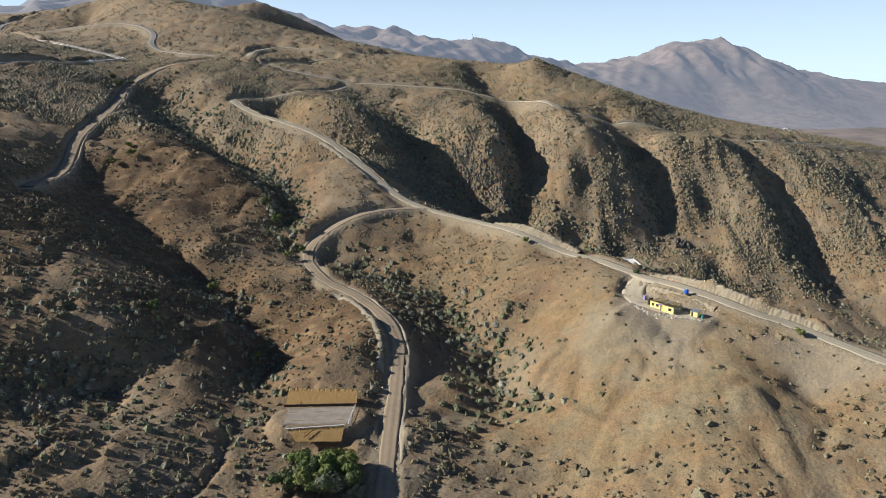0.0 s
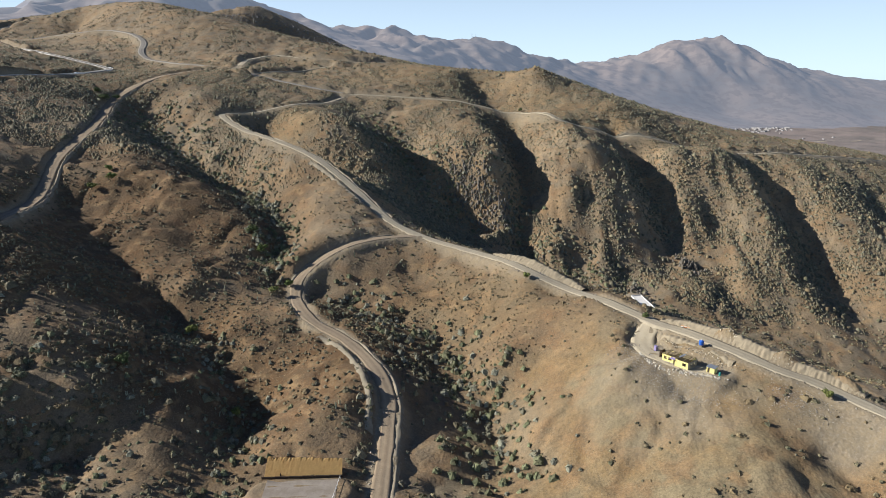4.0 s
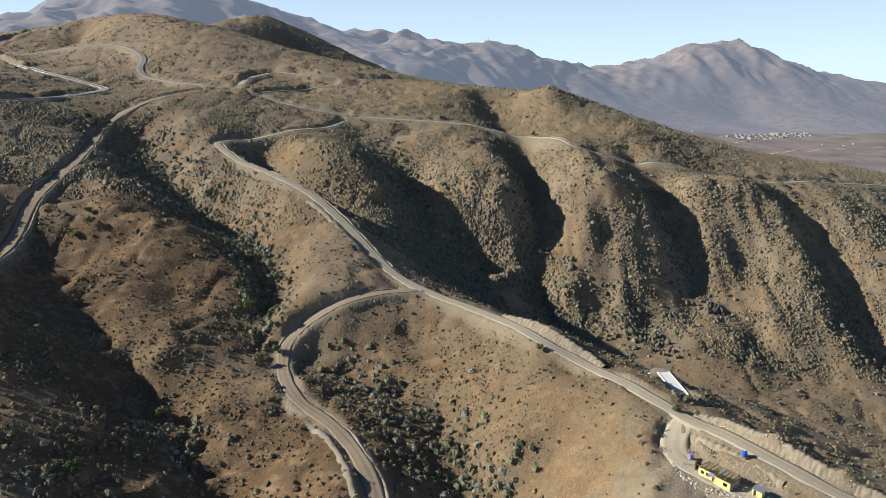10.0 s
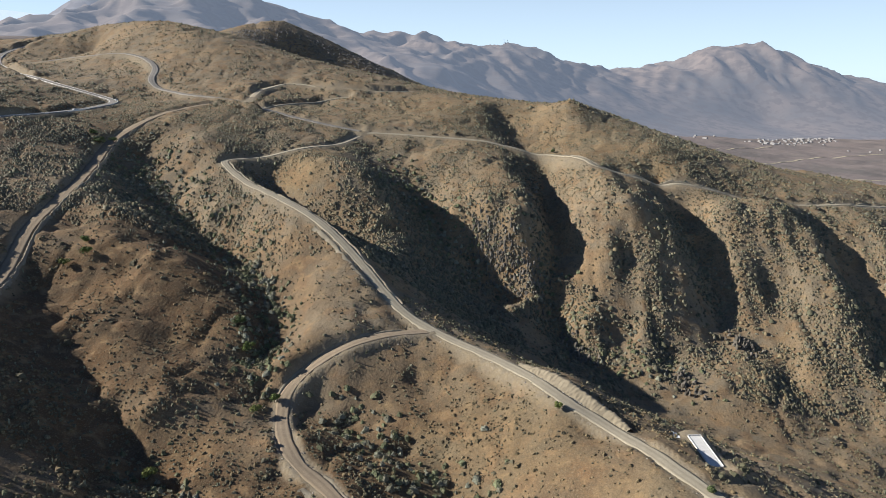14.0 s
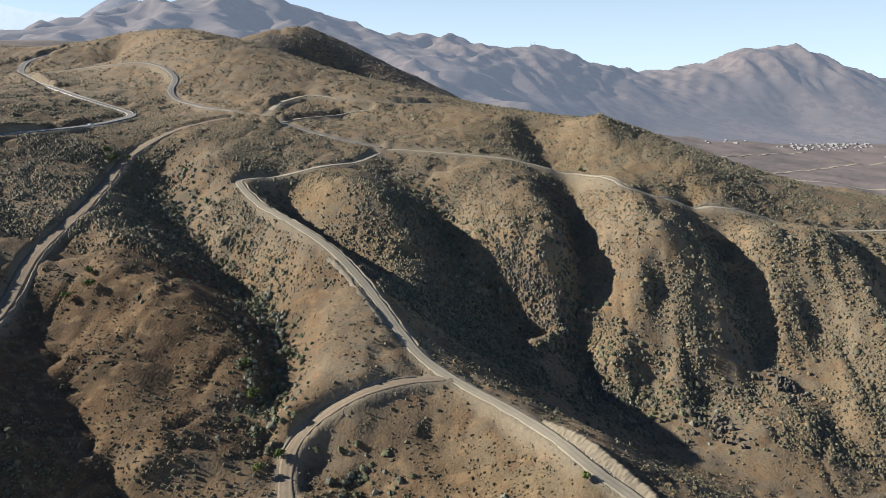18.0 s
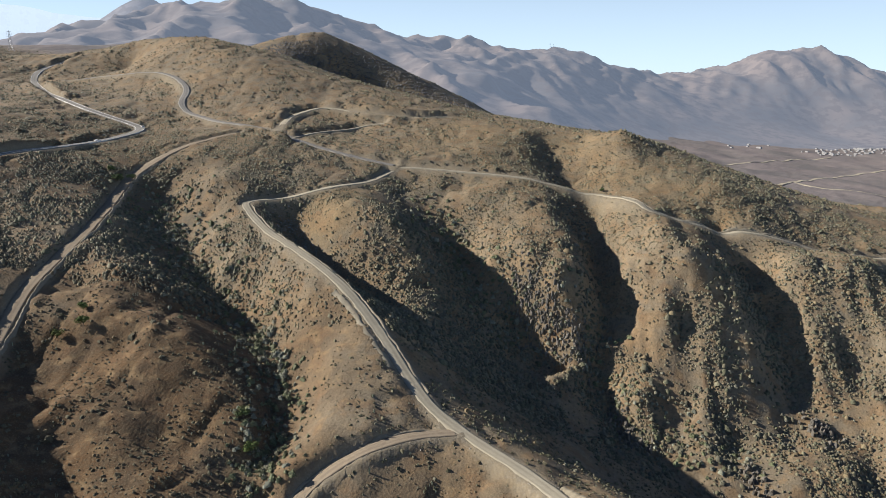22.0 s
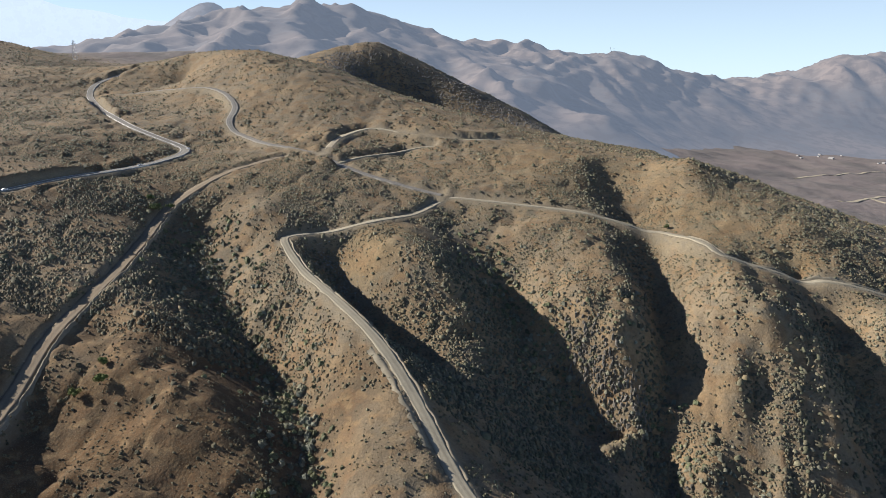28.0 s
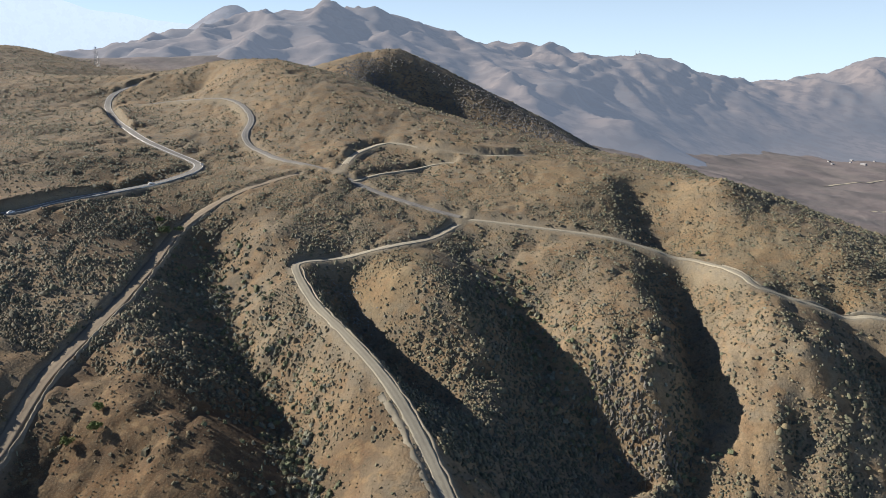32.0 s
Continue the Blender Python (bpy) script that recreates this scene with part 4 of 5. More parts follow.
fine_bush = [bush(9, s, 0.42) for s in (11, 12, 13, 14, 15, 16)]
full_bush = [bush(3, s, 0.45) for s in (1, 2, 3, 4, 5, 6)]
thin_bush = [bush(0, s, 0.7, 1.05) for s in (31, 32, 33, 34, 35, 36)]
speck_bush = [speck(s) for s in (21, 22, 23, 24, 25, 26, 27)]
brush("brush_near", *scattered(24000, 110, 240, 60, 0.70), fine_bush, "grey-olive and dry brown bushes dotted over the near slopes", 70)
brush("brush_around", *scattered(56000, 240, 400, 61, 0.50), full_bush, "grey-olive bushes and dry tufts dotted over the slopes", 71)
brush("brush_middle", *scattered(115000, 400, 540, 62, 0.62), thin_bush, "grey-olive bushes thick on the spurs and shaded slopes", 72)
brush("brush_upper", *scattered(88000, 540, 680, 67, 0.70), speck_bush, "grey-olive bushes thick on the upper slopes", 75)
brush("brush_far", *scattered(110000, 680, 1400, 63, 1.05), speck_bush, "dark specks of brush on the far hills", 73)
tuft = [clump(4, s, 0.9, 1.0) for s in (31, 32, 33)]
x, y, size, tint = scattered(40000, 120, 420, 64, 0.6)
sunny = (grid_value(lit, x, y) > 0.3) & (np.hypot((x - 70) / 75, (y - 195) / 75) > 0.9)
brush("dry_tufts", x[sunny], y[sunny], 0.22 + 0.12 * size[sunny], np.array((0.24, 0.182, 0.105)) * (0.5 + 2 * tint[sunny, :1]), tuft, "dry tufts of straw-coloured grass on the sunny slopes", 74)


def gully_shrubs(line, count, spread, low, high, seed):
    """Big pale grey-green shrubs along the bed of a gully."""
    rng = np.random.default_rng(seed)
    p = along(line, 1.0)[rng.integers(0, len(along(line, 1.0)), count)]
    x, y = p[:, 0] + rng.normal(0, spread, count), p[:, 1] + rng.normal(0, spread, count)
    ok = grid_value(clear, x, y) > 2.5
    tint = np.array([(0.205, 0.21, 0.165), (0.15, 0.165, 0.095), (0.13, 0.135, 0.08), (0.175, 0.17, 0.125)])[rng.integers(0, 4, count)] * rng.uniform(0.8, 1.15, (count, 1))
    brush("gully_shrubs", x[ok], y[ok], np.exp(rng.uniform(np.log(low), np.log(high), count))[ok], tint[ok], gully_bush, "pale grey-green shrubs crowding the bed of a gully", seed + 1)


gully_bush = [bush(24, s, 0.27, 1.0) for s in (41, 42, 43, 44, 45)]
gully_shrubs([(-226, 530), (-191, 495), (-165, 465), (-138, 432), (-116, 410)], 520, 13, 0.7, 2.0, 301)
gully_shrubs([(-116, 412), (-97, 390), (-84, 365), (-80, 335), (-72, 312)], 420, 7, 0.7, 2.0, 303)
gully_shrubs([(-40, 303), (-21, 279), (-4, 268), (10, 248), (18, 225), (18, 190)], 420, 8, 0.7, 2.0, 305)
gully_shrubs([(-95, 268), (-80, 252), (-62, 222), (-56, 190), (-54, 160)], 220, 6, 0.6, 1.5, 307)
gully_shrubs([(-125, 205), (-105, 180), (-90, 165)], 260, 14, 0.6, 1.6, 309)
gully_shrubs([(-52, 566), (-40, 549), (-26, 527), (-4, 493), (14, 479)], 320, 9, 0.8, 2.2, 311)
gully_shrubs([(30, 485), (52, 470), (66, 448), (90, 430), (120, 420)], 260, 10, 0.8, 2.0, 313)
# extra dark scrub on the hill's unlit side only, standing in for its shade
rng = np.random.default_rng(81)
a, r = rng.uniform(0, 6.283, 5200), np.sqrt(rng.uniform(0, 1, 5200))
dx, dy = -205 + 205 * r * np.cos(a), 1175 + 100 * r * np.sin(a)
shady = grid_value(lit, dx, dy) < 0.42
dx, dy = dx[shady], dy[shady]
brush("brush_hill_shade", dx, dy, rng.uniform(1.2, 2.6, len(dx)), np.repeat([[0.135, 0.128, 0.122]], len(dx), 0), speck_bush, "dense dark scrub deepening the shade on the far hill", 82)


def columns(seed):
    """A columnar cactus: a few upright ribbed stems, about 1 m across and 2.4 m tall."""
    rng = np.random.default_rng(seed)
    v, f = [], []
    for _ in range(rng.integers(2, 5)):
        x, y, r, h = rng.uniform(-0.4, 0.4), rng.uniform(-0.4, 0.4), rng.uniform(0.12, 0.2), rng.uniform(1.3, 2.6)
        base = len(v)
        for k in range(4):
            v.append((x + r * math.cos(k * 1.571), y + r * math.sin(k * 1.571), -0.2))
        for k in range(4):
            v.append((x + 0.8 * r * math.cos(k * 1.571), y + 0.8 * r * math.sin(k * 1.571), h))
        v.append((x, y, h + 0.2))
        for k in range(4):
            n = (k + 1) % 4
            f += [(base + k, base + n, base + 4 + k), (base + n, base + 4 + n, base + 4 + k), (base + 4 + k, base + 4 + n, base + 8)]
    return np.array(v), np.array(f)


cx, cy, cs, ct = scattered(3000, 200, 600, 65, 0.9)
pick = (grid_value(lit, cx, cy) < 0.45) & (np.abs(cx) < 330)
brush("columnar_cacti", cx[pick], cy[pick], np.clip(0.6 * cs[pick], 0.45, 0.8), np.repeat([[0.235, 0.25, 0.185]], int(pick.sum()), 0), [columns(s) for s in (91, 92, 93, 94)], "pale green columnar cacti scattered on the shaded slopes", 66, category="cacti")


# ---- things ----
def part(name, bm, material, parent, label=""):
    """One mesh object under a thing or a part."""
    me = bpy.data.meshes.new(name)
    bm.to_mesh(me)
    bm.free()
    me.materials.append(material)
    ob = new(name, me)
    ob.parent = parent
    return tagged(ob, label) if label else ob


def thing(name, label, category, x, y, z=None, turn=0.0, group=""):
    """An empty at the base of a thing that stands on the ground."""
    ob = tagged(new(name), label, category, group)
    ob.matrix_world = pose(x, y, float(on_ground(x, y)) if z is None else z, 0, 0, turn)
    return ob


def box(x0, x1, y0, y1, z0, z1, bm=None, edge=0.015):
    """A block with chamfered edges; added to bm if given."""
    one = bmesh.new()
    bmesh.ops.create_cube(one, size=1.0, matrix=Matrix.LocRotScale(((x0 + x1) / 2, (y0 + y1) / 2, (z0 + z1) / 2), None, (x1 - x0, y1 - y0, z1 - z0)))
    if edge:
        bmesh.ops.bevel(one, geom=one.edges[:], offset=min(edge, 0.3 * min(x1 - x0, y1 - y0, z1 - z0)), segments=1, affect='EDGES')
    if bm is None:
        return one
    me = bpy.data.meshes.new("block")
    one.to_mesh(me)
    one.free()
    bm.from_mesh(me)
    bpy.data.meshes.remove(me)
    return bm


def tube(p, q, r0, r1=None, sides=8, bm=None):
    """A round bar from p to q, tapering from r0 to r1."""
    bm = bm or bmesh.new()
    p, q = Vector(p), Vector(q)
    turn = (q - p).to_track_quat('Z', 'Y').to_matrix().to_4x4()
    bmesh.ops.create_cone(bm, cap_ends=True, segments=sides, radius1=r0, radius2=r0 if r1 is None else r1, depth=(q - p).length, matrix=Matrix.Translation((p + q) / 2) @ turn)
    return bm


def walled(length, height, thick, holes):
    """A wall along x with openings (x0, x1, z0, z1) right through it."""
    bm, x = bmesh.new(), 0.0
    for a, b, lo, hi in holes:
        box(x, a, 0, thick, 0, height, bm, 0.01)
        if lo > 0.05:
            box(a, b, 0, thick, 0, lo, bm, 0.01)
        box(a, b, 0, thick, hi, height, bm, 0.01)
        x = b
    return box(x, length, 0, thick, 0, height, bm, 0.01)


YELLOW = plain("yellow_plaster", (0.74, 0.66, 0.26), 0.9, 0.15, 1.2, other=(0.64, 0.56, 0.24))
INNER = plain("unpainted_plaster", (0.34, 0.30, 0.22), 0.95, 0.3, 1.0)
TIMBER = plain("sawn_timber", (0.34, 0.27, 0.16), 0.85, 0.35, 4.0)
DARK_TIMBER = plain("dark_weathered_timber", (0.075, 0.055, 0.040), 0.9, 0.4, 3.0)
CONCRETE = plain("pale_concrete", (0.66, 0.65, 0.62), 0.9, 0.14, 0.6, other=(0.54, 0.53, 0.50))
OLD_CONCRETE = plain("dusty_concrete", (0.36, 0.33, 0.29), 0.95, 0.25, 0.5)
TIN = plain("dull_metal_sheet", (0.46, 0.48, 0.50), 0.45, 0.2, 1.5, metal=0.6)
VIOLET = plain("violet_panel", (0.30, 0.26, 0.46), 0.6, 0.15, 2.0)
BLUE = plain("blue_plastic", (0.035, 0.13, 0.50), 0.4, 0.15, 2.0)
TEAL = plain("teal_plastic", (0.05, 0.30, 0.27), 0.45, 0.2, 3.0)
WHITE = plain("white_paint", (0.78, 0.77, 0.74), 0.7, 0.12, 2.0)
ORANGE = plain("orange_paint", (0.70, 0.24, 0.06), 0.7, 0.2, 2.0)
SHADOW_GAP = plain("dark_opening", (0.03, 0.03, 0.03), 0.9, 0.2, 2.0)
STEEL = plain("galvanised_steel", (0.30, 0.31, 0.32), 0.5, 0.2, 1.0, metal=0.7)
RUBBER = plain("tyre_rubber", (0.03, 0.03, 0.03), 0.85, 0.2, 6.0)
GLASS = plain("tinted_glass", (0.03, 0.035, 0.04), 0.12, 0.1, 1.0)
VILLAGE = plain("limewashed_wall", (0.38, 0.37, 0.36), 0.85, 0.25, 0.2)
CAR_WHITE = plain("white_car_paint", (0.75, 0.75, 0.74), 0.3, 0.05, 1.0)
OCHRE = plain("raw_ochre_earth", (0.60, 0.41, 0.18), 0.95, 0.22, 1.3, other=(0.52, 0.35, 0.15))
BARK = plain("grey_bark", (0.13, 0.105, 0.080), 0.95, 0.4, 4.0)
TARP = plain("white_tarpaulin", (0.70, 0.72, 0.73), 0.6, 0.15, 1.0)

# the roofless yellow house on its levelled shelf
house = thing("unfinished_house", "roofless yellow house with bare rafters on a levelled shelf", "house", 69.3, 215.4, 75.0, -50.9)
part("floor_slab", box(-0.3, 9.5, -0.3, 4.5, -0.25, 0.14), OLD_CONCRETE, house, "grey concrete floor slab")
front = part("front_wall", walled(5.0, 2.2, 0.16, [(0.7, 1.6, 0.8, 1.7), (2.2, 3.3, 0.8, 1.7), (3.9, 4.7, 0.08, 1.9)]), YELLOW, house)
bay = part("front_wall", walled(4.2, 2.2, 0.16, [(2.4, 3.5, 0.8, 1.7)]), YELLOW, house)
bay.location = (5.0, -0.7, 0)
part("return_wall", box(4.86, 5.0, -0.7, 0.0, 0, 2.2), YELLOW, house)
right_wall = part("side_wall", walled(4.9, 2.2, 0.16, [(1.2, 1.8, 0.9, 1.6), (3.0, 3.6, 0.9, 1.6)]), INNER, house, "pale unpainted gable wall with two small openings")
right_wall.matrix_local = pose(9.36, -0.7, 0, 0, 0, 90)
left_wall = part("side_wall", walled(4.2, 2.2, 0.16, [(1.5, 2.4, 0.08, 1.9)]), YELLOW, house)
left_wall.matrix_local = pose(0.16, 0, 0, 0, 0, 90)
back = part("back_wall", walled(9.2, 2.2, 0.16, [(1.5, 2.6, 0.8, 1.7), (6.0, 7.1, 0.8, 1.7)]), YELLOW, house)
back.location = (0, 4.2, 0)
for x in (2.0, 5.0, 7.1):
    part("partition", box(x, x + 0.12, 0.17, 4.19, 0.08, 2.15), INNER, house, "bare inner partition wall")
for wall, a, b in ((front, 0.7, 1.6), (front, 2.2, 3.3), (bay, 2.4, 3.5), (back, 1.5, 2.6), (back, 6.0, 7.1)):
    frame_of = bmesh.new()
    for edges in ((a, a + 0.06, 0.8, 1.7), (b - 0.06, b, 0.8, 1.7), (a + 0.06, b - 0.06, 0.8, 0.86), (a + 0.06, b - 0.06, 1.64, 1.7), ((a + b) / 2 - 0.02, (a + b) / 2 + 0.02, 0.86, 1.64)):
        box(edges[0], edges[1], 0.03, 0.11, edges[2] + 0.003, edges[3] - 0.003, frame_of, 0)
    part("window_frame", frame_of, DARK_TIMBER, wall, "dark window frame")
for y, z in ((0.08, 2.2), (2.1, 2.36), (4.28, 2.2)):
    part("wall_plate", box(-0.1, 9.4, y - 0.05, y + 0.05, z, z + 0.09), TIMBER, house, "long timber beam along the wall top")
for i in range(19):
    x = 0.05 + i * 0.505
    rafter = part("rafter", box(-0.045, 0.045, -0.25 - (0.7 if x > 5 else 0), 4.65, 0, 0.12), TIMBER, house, "bare timber rafter")
    rafter.matrix_local = pose(x, 0, 2.3 + 0.02 * (i % 3), 0.8 * ((i * 7) % 5 - 2), 0, 0.6 * ((i * 5) % 7 - 3))
for i, x in enumerate((0.4, 1.5, 2.7, 4.9, 6.0, 7.1, 8.2)):
    sheet_part = part("roof_sheet", box(0, 0.75, 0.9, 4.1, 0, 0.02), TIN if i == 3 else TIMBER, house, "loose roof board lying on the rafters")
    sheet_part.matrix_local = pose(x, 0.1 * i, 2.44, 0, 0, 2 * i - 6)
awning = part("awning", box(0, 1.7, -1.3, 0.4, 0, 0.05), VIOLET, house, "violet-grey porch panel")
awning.matrix_local = pose(3.3, 0, 2.12, 7, 0, 0)
for x in (3.4, 4.85):
    part("porch_post", box(x, x + 0.09, -1.22, -1.13, 0, 1.9), TIMBER, house)
part("lean_to", walled(1.7, 2.1, 0.1, [(0.4, 1.3, 0.05, 1.8)]), DARK_TIMBER, house, "dark timber lean-to frame").location = (-1.75, 1.2, 0)
part("lean_to", box(-1.75, -1.65, 1.3, 4.2, 0, 2.1), DARK_TIMBER, house, "dark timber lean-to frame")

shed = thing("shed", "small yellow shed with a grey metal roof", "shed", 79.7, 206.6, 75.0, -47.6)
part("wall", walled(2.4, 1.75, 0.1, [(0.3, 0.95, 0.05, 1.55)]), YELLOW, shed)
part("wall", box(0, 0.1, 0.1, 1.9, 0, 1.85), YELLOW, shed)
part("wall", box(2.3, 2.4, 0.1, 1.9, 0, 1.85), YELLOW, shed)
part("wall", box(0.1, 2.3, 1.8, 1.9, 0, 1.9), YELLOW, shed)
part("door", box(0.32, 0.93, 0.06, 0.1, 0.05, 1.53), DARK_TIMBER, shed, "dark plank door")
roof = part("roof", box(-0.2, 2.6, -0.3, 2.15, 0, 0.05), TIN, shed, "grey corrugated metal roof")
roof.matrix_local = pose(0, 0, 1.78, 4, 0, 0)
for i in range(10):
    part("corrugation", tube((-0.1 + i * 0.29, -0.28, 0.05), (-0.1 + i * 0.29, 2.13, 0.05), 0.035, sides=6), TIN, roof)

barrel = thing("barrel", "teal plastic barrel standing beside the shed", "barrel", 82.6, 203.9, 75.0)
part("body", tube((0, 0, 0), (0, 0, 0.95), 0.33, 0.31, 18), TEAL, barrel)
for z in (0.28, 0.62):
    part("hoop", tube((0, 0, z), (0, 0, z + 0.05), 0.345, 0.345, 18), TEAL, barrel)
part("lid", tube((0, 0, 0.95), (0, 0, 1.0), 0.33, 0.29, 18), TEAL, barrel)

toilet = thing("portable_toilet", "violet-blue portable toilet cabin behind the house", "portable toilet", 69.6, 222.6, 75.0, -50)
part("cabin", box(-0.42, 0.42, -0.42, 0.42, 0.08, 1.6, edge=0.05), VIOLET, toilet)
part("base", box(-0.46, 0.46, -0.46, 0.46, 0, 0.1), STEEL, toilet)
part("door", box(-0.3, 0.3, -0.455, -0.425, 0.15, 1.5), VIOLET, toilet)
part("roof", box(-0.46, 0.46, -0.46, 0.46, 1.6, 1.68, edge=0.03), VIOLET, toilet)

tank = thing("water_tank", "blue plastic water tank on a low timber stand", "water tank", 82.3, 218.6)
for x in (-0.6, 0.6):
    for y in (-0.6, 0.6):
        part("leg", box(x - 0.06, x + 0.06, y - 0.06, y + 0.06, -0.3, 0.7), TIMBER, tank)
part("deck", box(-0.8, 0.8, -0.8, 0.8, 0.7, 0.8), TIMBER, tank, "timber deck")
part("body", tube((0, 0, 0.8), (0, 0, 2.0), 0.72, 0.72, 24), BLUE, tank)
part("shoulder", tube((0, 0, 2.0), (0, 0, 2.35), 0.72, 0.3, 24), BLUE, tank)
part("lid", tube((0, 0, 2.35), (0, 0, 2.45), 0.26, 0.24, 16), WHITE, tank, "white screw lid")
for z in (1.05, 1.4, 1.75):
    part("rib", tube((0, 0, z), (0, 0, z + 0.06), 0.745, 0.745, 24), BLUE, tank)

boards = thing("board_pile", "heap of grey boards lying beside the house", "boards", 68.2, 220.2, 75.0, -20)
for i in range(9):
    plank = part("board", box(0, 2.6 - 0.1 * (i % 4), 0, 0.22, 0, 0.05), TIN if i % 3 == 0 else TIMBER, boards)
    plank.matrix_local = pose(-1.2 + 0.1 * (i % 2), -0.9 + 0.24 * (i % 6), 0.02 + 0.06 * (i // 6) + 0.005 * i, 0, 0, 4 * ((i * 3) % 5 - 2))

barrier = thing("road_barrier", "low white and orange plank barrier beside the road", "barrier", 81.5, 234.3, None, -38)
for x in (0.0, 1.4, 2.8):
    part("post", box(x, x + 0.12, 0, 0.12, -0.2, 0.75), WHITE, barrier)
for i, z in enumerate((0.3, 0.58)):
    for k in range(3):
        part("rail", box(0.01 + k * 0.97, 0.95 + k * 0.97, -0.05, -0.01, z, z + 0.16), ORANGE if (k + i) % 2 else WHITE, barrier)

# the white concrete slab in its cut beside the road
slab_z = 73.35
slab = thing("concrete_slab", "long white concrete slab with low kerbs in a cut", "slab", 80.6, 273.3, slab_z, 3.5)
part("deck", box(-2.0, 2.0, -9.0, 9.0, -0.35, 0.12), CONCRETE, slab)
for x in (-2.2, 2.0):
    part("kerb", box(x, x + 0.2, -9.0, 9.0, -0.35, 0.34), CONCRETE, slab)
part("end_wall", box(-2.2, 2.2, 9.01, 9.2, -0.35, 0.5), CONCRETE, slab)
for y in (-4.5, 0.0, 4.5):
    part("joint", box(-1.98, 1.98, y - 0.03, y + 0.03, 0.1, 0.126, edge=0), OLD_CONCRETE, slab, "dark expansion joint")

tarp = thing("tarpaulin", "crumpled white tarpaulin spread on the bank", "tarpaulin", 74.6, 283.5)
bm = bmesh.new()
bmesh.ops.create_grid(bm, x_segments=9, y_segments=22, size=0.5)
for v in bm.verts:
    wx, wy = v.co.x * 1.9, v.co.y * 5.0
    v.co = (wx + 0.25 * math.sin(wy), wy, float(on_ground(74.6 + wx, 283.5 + wy)) - float(on_ground(74.6, 283.5)) + 0.16 + 0.09 * math.sin(3 * wx + 2 * wy))
bmesh.ops.solidify(bm, geom=bm.faces[:], thickness=0.02)
part("cloth", bm, TARP, tarp)

# the terraced platform below the bend
def earth_panel(name, label, a, b, c, d):
    """A smoothed earth face between its lower corners a, b and upper corners c, d."""
    ob = tagged(new(name), label, "earth bank")
    bm, rows = bmesh.new(), []
    rng = np.random.default_rng(5)
    for v in np.linspace(0, 1, 6):
        row = []
        for u in np.linspace(0, 1, 44):
            p = (Vector(a) * (1 - u) + Vector(b) * u) * (1 - v) + (Vector(c) * (1 - u) + Vector(d) * u) * v
            groove = 0.012 * math.sin(u * 150) * math.sin(v * 3.14)
            p = p + Vector((0, groove, 0.015 * rng.normal() + (0.14 * rng.normal() if v == 1 else 0)))
            row.append(bm.verts.new(p))
        rows.append(row)
    for i in range(5):
        for k in range(43):
            bm.faces.new((rows[i][k], rows[i][k + 1], rows[i + 1][k + 1], rows[i + 1][k]))
    bmesh.ops.solidify(bm, geom=bm.faces[:], thickness=0.5)
    part("face", bm, OCHRE, ob)
    return ob


upper = earth_panel("earth_bank", "smoothed ochre earth bank above the platform", (-46.5, 182.8, 55.7), (-25.6, 183.8, 55.6), (-46.6, 188.4, 58.6), (-26.0, 188.2, 58.2))
part("seam", box(-42.2, -42.0, 183.2, 183.6, 55.8, 56.6), DARK_TIMBER, upper, "dark vertical seam")
lower = earth_panel("earth_bank", "smoothed ochre earth bank under a white beam", (-40.2, 166.2, 53.5), (-28.0, 167.0, 53.1), (-43.3, 169.2, 55.6), (-27.6, 171.2, 55.5))
lower_prop = part("prop", tube((-38.0, 167.0, 54.4), (-35.6, 169.4, 55.7), 0.1), DARK_TIMBER, lower, "leaning dark timber prop")
kerb = thing("timber_kerb", "dark timber kerb along the foot of the bank", "kerb", 0, 0, 0)
for i in range(6):
    part("beam", box(-47.0 + i * 3.6, -43.42 + i * 3.6, 182.3 + 0.17 * i, 182.6 + 0.17 * i, 55.5, 56.2), DARK_TIMBER, kerb)
beam = thing("white_beam", "white timber beam along the platform's lower edge", "beam", 0, 0, 0)
for i in range(4):
    p, q = Vector((-43.6, 169.0, 55.85)).lerp(Vector((-27.5, 171.2, 55.85)), i / 4), Vector((-43.6, 169.0, 55.85)).lerp(Vector((-27.5, 171.2, 55.85)), (i + 0.985) / 4)
    part("length", tube(p, q, 0.16, sides=4), WHITE, beam)
fence = thing("rope_fence", "low white rail fence along the platform's side", "fence", 0, 0, 0)
for i in range(8):
    y = 171.6 + i * 1.6
    z = float(on_ground(-25.9, y))
    part("post", tube((-26.6 + 0.09 * i, y, z - 0.2), (-26.6 + 0.09 * i, y, z + 0.95), 0.07, sides=6), WHITE, fence)
    if i < 7:
        part("rail", tube((-26.6 + 0.09 * i, y + 0.02, z + 0.75), (-26.51 + 0.09 * i, y + 1.58, float(on_ground(-25.9, y + 1.6)) + 0.75), 0.07, sides=6), WHITE, fence)

# ---- trees ----
GREENS = np.array([(0.110, 0.145, 0.045), (0.085, 0.110, 0.045), (0.150, 0.170, 0.055), (0.140, 0.150, 0.100)])


